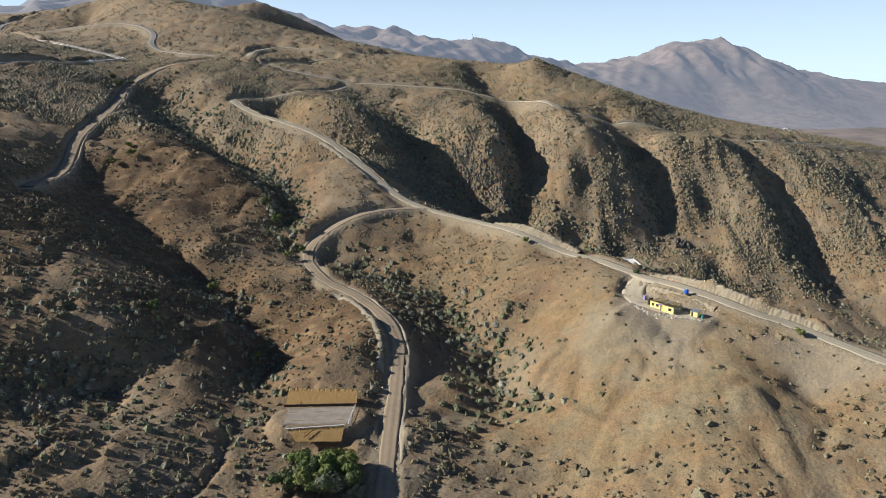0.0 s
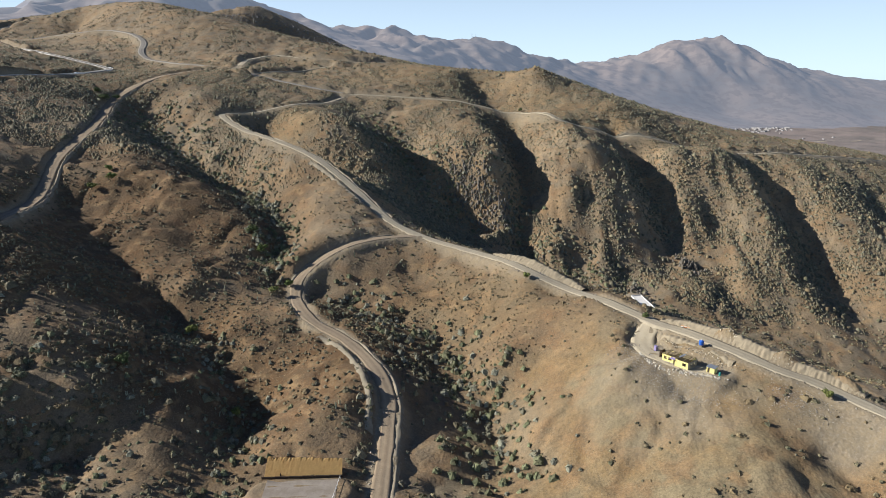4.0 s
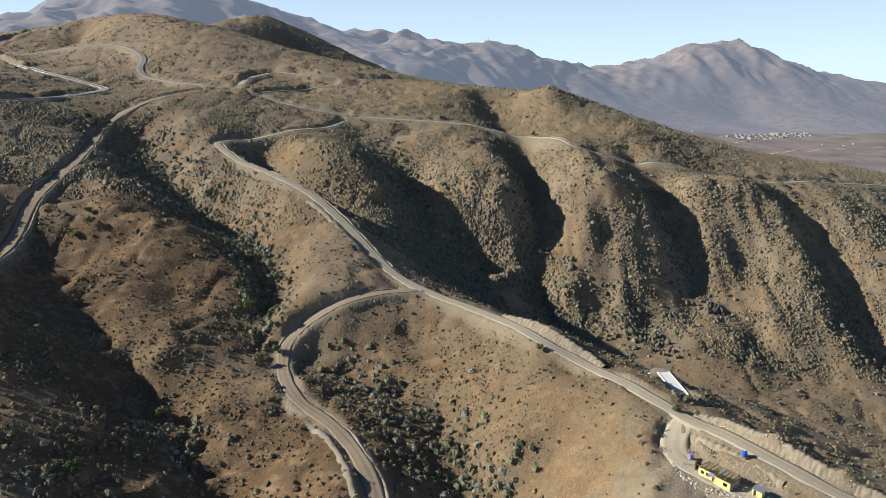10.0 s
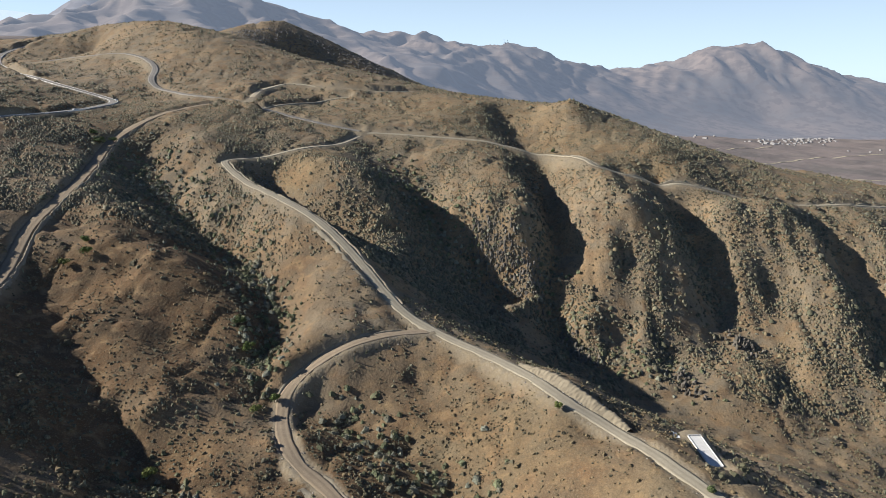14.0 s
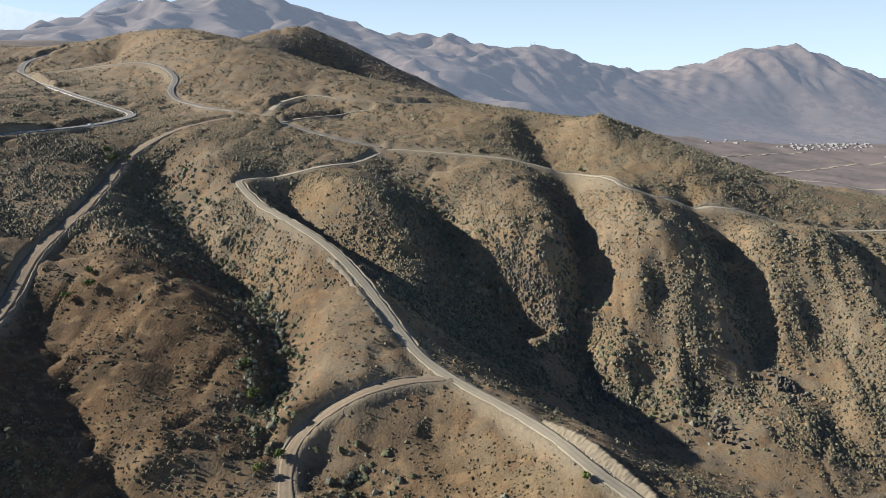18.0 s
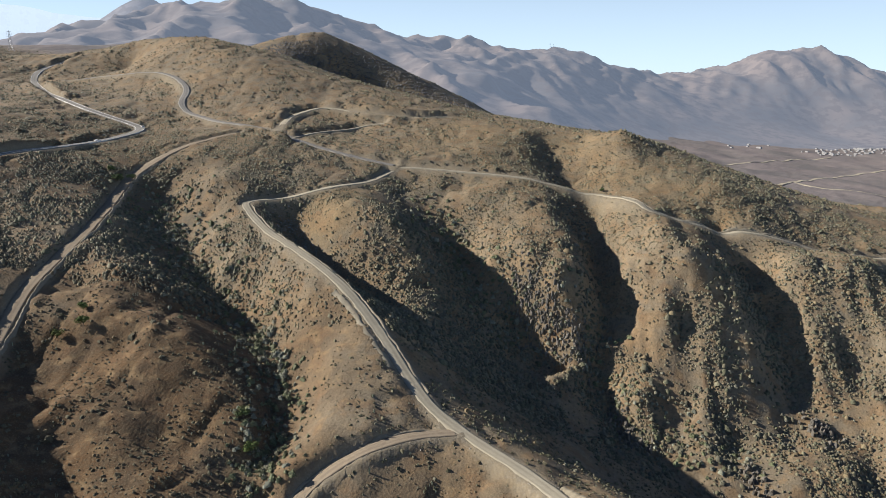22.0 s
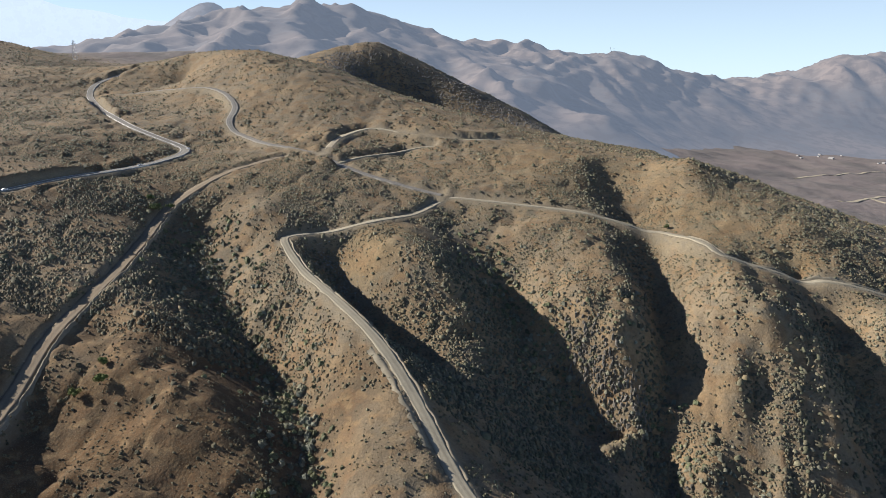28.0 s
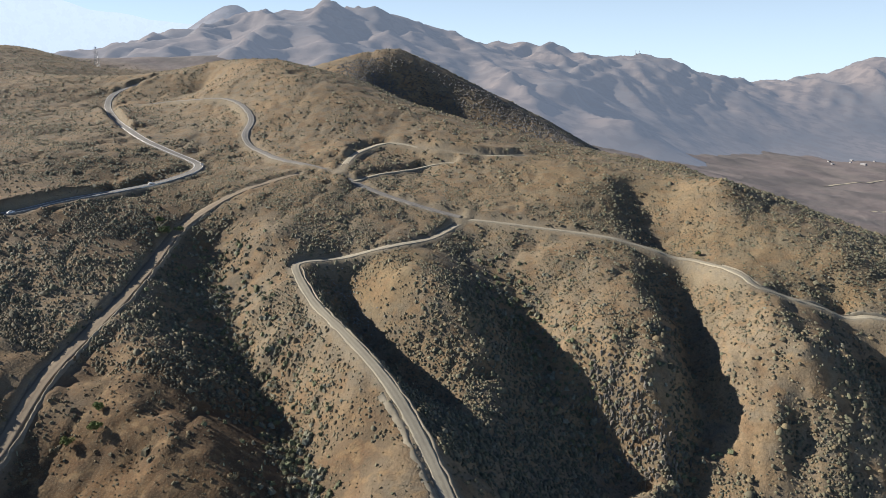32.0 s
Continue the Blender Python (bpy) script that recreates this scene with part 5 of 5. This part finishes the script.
def crown(count, height, radius, hue, seed):
    """Leafy sprays round several boughs, with gaps between them."""
    rng = np.random.default_rng(seed)
    boughs = [(rng.uniform(-0.55, 0.55) * radius, rng.uniform(-0.55, 0.55) * radius, height * rng.uniform(0.5, 0.85), radius * rng.uniform(0.35, 0.6)) for _ in range(7)]
    co, tn = [], []
    for i in range(count):
        bx, by, bz, br = boughs[i % 7]
        d = rng.normal(0, 1, 3)
        d /= np.linalg.norm(d)
        c = np.array([bx, by, bz]) + d * br * rng.uniform(0.55, 1.08) * np.array([1, 1, 0.75])
        e = np.cross(d, rng.normal(0, 1, 3))
        e /= np.linalg.norm(e)
        g, s = np.cross(d, e) + 0.4 * rng.normal(0, 1, 3), rng.uniform(0.14, 0.30) * (0.7 + radius / 12)
        co += [c + s * e, c + s * g, c - s * e * 0.9, c - s * g]
        tn += [hue * rng.uniform(0.7, 1.4)] * 4
    me = bpy.data.meshes.new("crown")
    filled(me, np.array(co), np.arange(4 * count).reshape(count, 4), False)
    me.color_attributes.new("tint", 'FLOAT_COLOR', 'POINT').data.foreach_set("color", np.c_[np.array(tn), np.ones(len(tn))].astype(np.float32).ravel())
    me.materials.append(LEAVES)
    return me, boughs


def tree(x, y, height, radius, hue, seed, label, count=900):
    ob = thing("tree", label, "tree", x, y, None, 0, "green trees in the gullies")
    me, boughs = crown(count, height, radius, GREENS[hue], seed)
    bm = bmesh.new()
    tube((0, 0, -0.4), (0.1, 0.05, height * 0.4), 0.07 * height * 0.5, 0.03 * height * 0.5, 8, bm)
    part("trunk", bm, BARK, ob)
    for bx, by, bz, br in boughs:
        part("limb", tube((0.06, 0.03, height * 0.25), (bx, by, bz), 0.018 * height, 0.006 * height, 6), BARK, ob)
    leaves = new("crown", me)
    leaves.parent = ob
    return ob


GREEN_LABEL, GREY_LABEL = "leafy dark green tree in a gully", "grey-green spreading tree on the slope"
for i, (x, y, h, r, hue) in enumerate([(-31.5, 157, 6.2, 4.6, 0), (-26, 158, 5.2, 3.8, 2), (-37.5, 157.5, 5.8, 4.4, 0), (-28.5, 150.5, 5.8, 4.4, 3), (-34.5, 150, 6.0, 4.6, 2), (-22.5, 152, 4.6, 3.6, 1), (-40.5, 151, 4.8, 3.8, 1), (-34, 154.5, 5.6, 4.0, 1), (-28.8, 154.5, 5.4, 4.0, 0), (-24.5, 155.5, 4.6, 3.4, 0), (-31, 148, 5.2, 4.0, 0), (-38.5, 153.5, 5.0, 3.8, 3),
                                       (-83, 330, 4.5, 2.8, 0), (-93, 262, 4.0, 2.4, 2), (-64, 217, 3.2, 2.2, 2), (-97, 216, 3.2, 2.4, 1), (-90, 342, 4.0, 2.6, 1), (-118, 199, 3.4, 2.4, 3), (-66, 305, 3.6, 2.4, 0), (-70, 296, 3.2, 2.2, 2),
                                       (-245, 528, 5.5, 4.2, 1), (-238, 533, 4.5, 3.4, 1), (-252, 533, 4.5, 3.2, 1), (36, 287, 2.4, 1.6, 2), (68, 613, 3.0, 2.2, 1), (108.5, 193, 2.4, 1.7, 2), (72.6, 243.2, 2.0, 1.4, 1), (-170, 372, 4.0, 2.8, 0), (-178, 366, 3.6, 2.4, 2), (-175, 380, 3.0, 2.2, 0)]):
    tree(x, y, h, r, hue, 100 + i, GREEN_LABEL if hue in (0, 2) else GREY_LABEL, 2600 if i < 12 else 900)


# ---- cars on the hill road ----
def car(x, y, turn, label):
    ob = thing("car", label, "car", x, y, float(on_ground(x, y)) + 0.22, turn, "cars on the hill road")
    bm = bmesh.new()
    outline = [(-2.2, 0.35), (-2.2, 0.85), (-1.7, 0.95), (-1.3, 1.45), (0.4, 1.48), (1.1, 0.98), (2.1, 0.85), (2.2, 0.4)]
    left = [bm.verts.new((x0, -0.86, z0)) for x0, z0 in outline]
    right = [bm.verts.new((x0, 0.86, z0)) for x0, z0 in outline]
    bm.faces.new(left)
    bm.faces.new(right[::-1])
    for i in range(len(outline)):
        k = (i + 1) % len(outline)
        bm.faces.new((left[k], left[i], right[i], right[k]))
    bmesh.ops.bevel(bm, geom=bm.edges[:], offset=0.06, segments=2, affect='EDGES')
    part("body", bm, CAR_WHITE, ob)
    for s in (-1, 1):
        part("side_window", box(-1.15, 0.45, s * 0.87 - 0.012, s * 0.87 + 0.012, 1.0, 1.38), GLASS, ob)
    glass = part("windscreen", box(-0.02, 0.02, -0.72, 0.72, -0.3, 0.3), GLASS, ob)
    glass.matrix_local = pose(0.78, 0, 1.24, 0, -54, 0)
    glass = part("rear_window", box(-0.02, 0.02, -0.72, 0.72, -0.24, 0.24), GLASS, ob)
    glass.matrix_local = pose(-1.53, 0, 1.22, 0, 38, 0)
    for wx in (-1.35, 1.35):
        for wy in (-0.8, 0.8):
            wheel = part("wheel", tube((wx, wy - 0.1, 0.32), (wx, wy + 0.1, 0.32), 0.32, sides=16), RUBBER, ob)
            part("rim", tube((wx, wy - 0.12, 0.32), (wx, wy + 0.12, 0.32), 0.19, sides=12), STEEL, wheel)
    return ob


car(-291, 583, 75, "white car driving along the grey hill road")
car(-297, 655, 130, "white car on the bend of the hill road")
car(-316, 492, 72, "white car on the hill road beside a cut bank")


# ---- pylons and masts ----
def pylon(x, y, height, turn):
    ob = thing("pylon", "grey lattice power pylon on the far hill", "pylon", x, y, None, turn, "power pylons")
    w, t = height * 0.11, 0.16
    at = lambda sx, sy, k: (sx * w * (1 - 0.86 * k), sy * w * (1 - 0.86 * k), height * k)
    for sx in (-1, 1):
        for sy in (-1, 1):
            part("leg", tube(at(sx, sy, -0.03), at(sx, sy, 1.0), t, t * 0.6, 4), STEEL, ob)
    for k in range(7):
        lo, hi, brace = k / 7, (k + 1) / 7, bmesh.new()
        for a, b in (((-1, -1), (1, -1)), ((1, -1), (1, 1)), ((1, 1), (-1, 1)), ((-1, 1), (-1, -1))):
            tube(at(*a, lo), at(*b, hi), t * 0.5, sides=4, bm=brace)
            tube(at(*b, lo), at(*a, hi), t * 0.5, sides=4, bm=brace)
        part("brace", brace, STEEL, ob)
    for k, reach in ((0.72, 4.5), (0.84, 3.8), (0.95, 3.0)):
        part("crossarm", tube((-reach, 0, height * k), (reach, 0, height * k), t, t, 4), STEEL, ob)
        for s in (-1, 1):
            part("insulator", tube((s * reach, 0, height * k), (s * reach, 0, height * k - 1.6), 0.12, sides=6), WHITE, ob)
    return ob


pylon(-849, 1233, 34, 20)
pylon(-640, 1330, 32, 20)
for x, y, z, h in ((158, 3764, 352, 15), (176, 3772, 352, 12)):
    mast = thing("radio_mast", "radio mast on the far ridge crest", "mast", x, y, z)
    part("pole", tube((0, 0, -14), (0, 0, h), 0.7, 0.4, 6), STEEL, mast)
    for k in (0.6, 0.8):
        part("antenna", box(-1.1, 1.1, -1.1, 1.1, h * k, h * k + 2.0, edge=0.2), STEEL, mast)
    part("hut", box(3, 8, -3, 3, -14, -1, edge=0.1), CONCRETE, mast, "white equipment hut")


# ---- pale tracks across the plain ----
for line in ([(560, 1700), (679, 1860), (835, 2063), (1037, 2294), (1300, 2560), (1700, 2800)], [(679, 1860), (719, 1785), (805, 1794), (950, 1780), (1200, 1850)], [(600, 2150), (737, 2296), (965, 2598), (1180, 2830)]):
    p = along(eased(line), 10)
    road("plain_track", np.c_[p, on_ground(p[:, 0], p[:, 1]) + 0.5], 12, YARD, "pale dirt track across the plain")

channel = thing("concrete_channel", "short white concrete drain beside the pit", "drain", -101, 470, None, -50)
part("floor", box(-3.5, 3.5, -0.4, 0.4, -0.2, 0.15), CONCRETE, channel)
for y in (-0.55, 0.4):
    part("side", box(-3.5, 3.5, y, y + 0.15, -0.2, 0.5), CONCRETE, channel)


# ---- the white settlement on the plain ----
def village_house(width, depth, height):
    ob = tagged(new("village_house"), "white house with a pale roof on the far plain", "house", "houses on the plain")
    wall = part("wall", box(-width / 2, width / 2, -depth / 2, depth / 2, -3, height, edge=0.05), VILLAGE, ob)
    for x in (-0.3, 0.0, 0.3):
        part("window", box(x * width - 0.7, x * width + 0.7, -depth / 2 - 0.05, -depth / 2 + 0.05, 1.0, 2.2, edge=0), GLASS, wall)
    bm = bmesh.new()
    a = [bm.verts.new((sx * (width / 2 + 0.4), y, z)) for sx in (-1, 1) for y, z in ((-depth / 2 - 0.4, height), (0, height + depth * 0.2), (depth / 2 + 0.4, height))]
    for f in ((0, 1, 4, 3), (1, 2, 5, 4), (0, 2, 1), (3, 4, 5), (0, 3, 5, 2)):
        bm.faces.new([a[k] for k in f])
    part("roof", bm, VILLAGE, ob, "pale sheet roof")
    return ob


rng = np.random.default_rng(17)
kinds = [village_house(8, 6, 3.2), village_house(11, 8, 3.6), village_house(19, 10, 4.5)]
places = []
for row in range(5):  # streets of the settlement
    for i in range(15):
        if rng.uniform() < 0.85:
            places.append((1170 + 32 * i + 18 * row + rng.normal(0, 4), 2890 + 22 * i - 5 * row + 62 * row + rng.normal(0, 6), 0.5))
for _ in range(26):  # scattered farms
    places.append((rng.uniform(800, 1700), rng.uniform(2700, 3600), 0.8))
for i, (x, y, small) in enumerate(places):
    m = pose(x, y, float(on_ground(x, y)), 0, 0, rng.choice([0, 90]) + 35 + rng.normal(0, 4))
    k = int(rng.choice(3, p=[0.55, 0.35, 0.10]))
    if i < 3:
        kinds[i].matrix_world = m
    else:
        copy_thing(kinds[k], m)


# ---- rocks ----
def rock_shape(seed, tall=0.8):
    rng = np.random.default_rng(seed)
    bm = bmesh.new()
    for _ in range(13):
        p = rng.normal(0, 1, 3)
        p /= np.linalg.norm(p)
        bm.verts.new(p * np.array([1, 0.8, tall]) * rng.uniform(0.8, 1.1))
    bmesh.ops.convex_hull(bm, input=bm.verts)
    bmesh.ops.triangulate(bm, faces=bm.faces[:])
    loose = [v for v in bm.verts if not v.link_faces]
    bmesh.ops.delete(bm, geom=loose, context='VERTS')
    bm.verts.index_update()
    v, f = np.array([v.co[:] for v in bm.verts]), np.array([[w.index for w in t.verts] for t in bm.faces])
    bm.free()
    return v, f


stones = [rock_shape(s) for s in (1, 2, 3, 4)]
crags = [rock_shape(s, 2.3) for s in (11, 12, 13, 14)]


def scatter(rng, line, count, spread):
    p = along(line, 0.5)
    q = p[rng.integers(0, len(p), count)]
    return q[:, 0] + rng.normal(0, spread, count), q[:, 1] + rng.normal(0, spread, count)


def rocks(name, line, count, spread, low, high, tint, label, seed, shapes=stones):
    rng = np.random.default_rng(seed)
    x, y = scatter(rng, line, count, spread)
    size = np.exp(rng.uniform(np.log(low), np.log(high), count))
    brush(name, x, y, size, np.array(tint) * rng.uniform(0.75, 1.2, (count, 1)), shapes, label, seed + 1, STONE, "rocks")


PALE, GREY_ROCK, CLIFF_ROCK = (0.50, 0.47, 0.41), (0.26, 0.235, 0.20), (0.17, 0.155, 0.132)
rocks("rubble_row", [(64.2, 220), (65.2, 213.5), (70, 208.8), (75, 206), (79.5, 203.6), (82.5, 202)], 190, 0.55, 0.16, 0.6, PALE, "row of pale rubble blocks along the shelf's edge", 201)
rocks("rubble_pile", [(63.2, 227), (64.4, 228)], 60, 0.8, 0.2, 0.55, GREY_ROCK, "heap of grey rubble at the corner of the drive", 203)
rocks("rubble_pile", [(70.8, 226.5), (72.5, 225)], 60, 0.6, 0.2, 0.5, GREY_ROCK, "heap of grey rubble beside the drive", 205)
rocks("scree", [(60, 224), (62, 214), (68, 206), (76, 199), (82, 197)], 3000, 3.2, 0.08, 0.26, (0.30, 0.275, 0.235), "grey broken scree below the house shelf", 207)
rocks("scree", [(96, 196), (104, 190)], 600, 3.2, 0.08, 0.3, (0.30, 0.275, 0.235), "grey scree below the road", 209)
rocks("cliff_rocks", [(8, 498), (20, 486), (34, 476), (48, 470)], 560, 5.0, 0.35, 1.25, CLIFF_ROCK, "dark craggy cliff rocks on the spur", 211, crags)
rocks("cliff_rocks", [(60, 447), (66, 430), (72, 425)], 90, 3, 0.4, 1.6, CLIFF_ROCK, "grey rock ribs at the foot of a spur", 213, crags)
rocks("cliff_rocks", [(165, 442), (158, 452)], 60, 3, 0.5, 1.8, CLIFF_ROCK, "grey crag on the slope", 215, crags)
rocks("cliff_rocks", [(118, 420), (124, 405)], 60, 3, 0.5, 1.6, CLIFF_ROCK, "grey crag low on the slope", 217, crags)
rocks("stone_facing", [(73.8, 229), (75.6, 223.2), (78.8, 218.5), (84, 212), (88.5, 208)], 200, 0.75, 0.14, 0.42, (0.43, 0.385, 0.30), "pale stones facing the bank behind the house", 221)
rocks("stone_facing", [(86, 232.8), (89.4, 227.8), (95.2, 219.2), (100.2, 211.8), (106.4, 205.8), (111.4, 201.8)], 260, 0.9, 0.14, 0.42, (0.43, 0.385, 0.30), "pale stones facing the bank beside the road", 223)
rocks("pit_stones", [(-137, 523), (-128, 513), (-119, 503), (-108, 489)], 900, 4.5, 0.15, 0.55, (0.26, 0.29, 0.30), "blue-grey broken stone in the shaded pit", 218)
rocks("mound_rocks", [(30, 308), (42, 296), (50, 287)], 300, 2.0, 0.2, 0.7, (0.40, 0.37, 0.31), "pale rocky spoil beside the road", 219)
for name in ("main_road", "bend_road", "left_road", "upper_road"):
    line, width = lanes[name]
    rng = np.random.default_rng(len(name))
    near = line[line[:, 1] < 640]
    pick = near[rng.integers(1, len(near) - 1, 700)]
    side = rng.choice([-1, 1], 700) * (width / 2 + rng.exponential(0.9, 700))
    way = rng.uniform(0, 6.283, 700)
    brush("roadside_stones", pick[:, 0] + side * np.cos(way), pick[:, 1] + side * np.sin(way), np.exp(rng.uniform(np.log(0.12), np.log(0.5), 700)), np.array(GREY_ROCK) * rng.uniform(0.8, 1.4, (700, 1)), stones, "loose stones along the edge of a dirt road", 231, STONE, "stones")


# ---- windrows: spoil pushed up along the roads ----
SPOIL = road_material("pushed_up_spoil", (0.26, 0.225, 0.165), (0.215, 0.185, 0.135), (0.33, 0.29, 0.22))


def windrow(lane, y0, y1, side, off, width, height, label, seed):
    """A ragged ridge of earth and stones along the edge of a road."""
    line, wide = lanes[lane]
    t = np.gradient(line[:, :2], axis=0)
    t /= np.linalg.norm(t, axis=1, keepdims=True)
    keep = (line[:, 1] > y0) & (line[:, 1] < y1)
    c, n = line[keep], np.stack([t[:, 1], -t[:, 0]], 1)[keep] * side
    u = np.array([-1.0, -0.6, -0.2, 0.15, 0.6, 1.0])
    rise = np.array([-0.25, 0.55, 1.0, 0.85, 0.45, -0.35])
    lift = np.clip(0.75 + 0.7 * grain(c[:, 0], c[:, 1], 9, seed), 0.1, 1.4)[:, None]
    w = wide / 2 + off + u * width / 2 + 0.6 * grain(c[:, 0], c[:, 1], 4, seed + 1)[:, None] + 0.4 * grain(c[:, 0], c[:, 1], 11, seed + 4)[:, None]
    x, y = c[:, :1] + n[:, :1] * w, c[:, 1:2] + n[:, 1:] * w
    z = np.maximum(on_ground(x, y), c[:, 2:3] - 1.5) + height * rise * lift + 0.30 * grain(x, y, 1.6, seed + 2) + 0.2 * grain(x, y, 4.5, seed + 3)
    tagged(sheet("windrow", x, y, z, SPOIL), label, "earth bank", kind="structure")


windrow("main_road", 362, 478, 1, 0.8, 2.0, 0.9, "pale ridge of spoil along the canyon edge of the road", 401)
windrow("main_road", 480, 515, 1, 0.7, 1.4, 0.6, "low pale ridge of spoil along the road", 404)
windrow("main_road", 376, 424, -1, 2.4, 3.2, 0.6, "eroded grey shoulder beside the road", 425)
windrow("left_road", 300, 560, 1, 0.8, 2.0, 1.0, "pale ridge of spoil along the road", 407)
windrow("bend_road", 203, 262, 1, 3.0, 3.0, 0.5, "rough bank of pale rubble beside the dirt road", 413)
windrow("bend_road", 160, 262, -1, 0.6, 1.4, 0.4, "low edge of earth along the dirt road", 416)
windrow("bend_road", 305, 342, 1, 0.5, 1.2, 0.4, "low edge of earth along the bend", 419)
windrow("upper_road", 562, 590, -1, 0.8, 1.6, 0.9, "pale rim of spoil along the road bend", 422)


# ---- banks of dug earth with digger marks ----
EARTH = plain("pale_dug_earth", (0.30, 0.255, 0.18), 0.95, 0.35, 0.6, other=(0.235, 0.195, 0.135))


def cut_bank(foot, top, label, seed):
    """A steep face of dug earth scalloped by the digger's bucket; foot and top are lines of x, y, z."""
    f, t = along(foot, 0.22), along(top, 0.22)
    k = np.linspace(0, 1, max(len(f), len(t)))
    f, t = (np.stack([np.interp(k, np.linspace(0, 1, len(q)), q[:, c]) for c in range(3)], 1) for q in (f, t))
    run = t[:, :2] - f[:, :2]
    run /= np.linalg.norm(run, axis=1, keepdims=True)
    v = np.array([-0.12, 0.0, 0.2, 0.4, 0.6, 0.8, 0.95, 1.0])
    s = np.arange(len(k))[:, None] * 0.22
    bite = (0.22 + 0.14 * grain(s, s * 0 + 3, 3, seed + 3)) * np.abs(np.sin(s / 0.42 + 1.8 * v + 4.5 * grain(s, s * 0, 2.6, seed))) * np.sin(np.pi * np.clip(v, 0, 1)) ** 0.5
    x = f[:, :1] + (t - f)[:, :1] * v - run[:, :1] * bite
    y = f[:, 1:2] + (t - f)[:, 1:2] * v - run[:, 1:] * bite
    z = f[:, 2:] + (t - f)[:, 2:] * v + 0.28 * grain(x, y, 0.8, seed + 1) + 0.3 * grain(s, s * 0, 7, seed + 2) * np.clip(v, 0, 1)
    bx, by = x[:, -1:] + run[:, :1] * np.array([0.9, 2.6]), y[:, -1:] + run[:, 1:] * np.array([0.9, 2.6])
    bz = np.concatenate([z[:, -1:] + 0.1, np.minimum(on_ground(bx[:, 1:], by[:, 1:]) - 0.3, z[:, -1:])], 1)
    ob = sheet("cut_bank", np.c_[x, bx], np.c_[y, by], np.c_[z, bz], EARTH)
    tagged(ob, label, "earth bank", kind="structure")


def beside(lane, stations, side, off, rises):
    """A line beside a road at the given y: off metres from its middle, lifted by rises."""
    line, _ = lanes[lane]
    t = np.gradient(line[:, :2], axis=0)
    t /= np.linalg.norm(t, axis=1, keepdims=True)
    i = [int(np.abs(line[:, 1] - y).argmin()) for y in stations]
    return [(line[j, 0] + side * t[j, 1] * o, line[j, 1] - side * t[j, 0] * o, line[j, 2] + r) for j, o, r in zip(i, off, rises)]


STATIONS = (239, 232, 224, 216, 209, 203, 197, 191)
cut_bank(beside("main_road", STATIONS, 1, [3.1] * 8, [-0.3] * 8), beside("main_road", STATIONS, 1, (4.2, 5.2, 5.6, 5.6, 5.4, 5.2, 4.8, 4.0), (0.2, 1.2, 2.0, 2.4, 2.4, 2.1, 1.4, 0.2)), "pale earth bank with digger marks beside the road", 241)
cut_bank([(72.3, 231, 75.0), (74.2, 226.5, 74.9), (78.4, 220.4, 74.9), (83, 213.8, 74.9), (87.2, 208, 74.9)], [(73.6, 232, 77.2), (75.6, 227.4, 77.7), (79.8, 221.5, 77.9), (84.5, 215, 77.8), (88.6, 209, 77)], "pale dug bank behind the yellow house", 251)
SPOIL_STATIONS = (316, 309, 302, 295, 288, 281, 275)
cut_bank(beside("main_road", SPOIL_STATIONS, 1, [3.0] * 7, [-0.3] * 7), beside("main_road", SPOIL_STATIONS, 1, (4.0, 5.2, 6.4, 6.8, 6.4, 5.4, 4.0), (0.2, 1.0, 1.7, 2.0, 1.9, 1.2, 0.2)), "pale rocky spoil bank beside the road", 255)
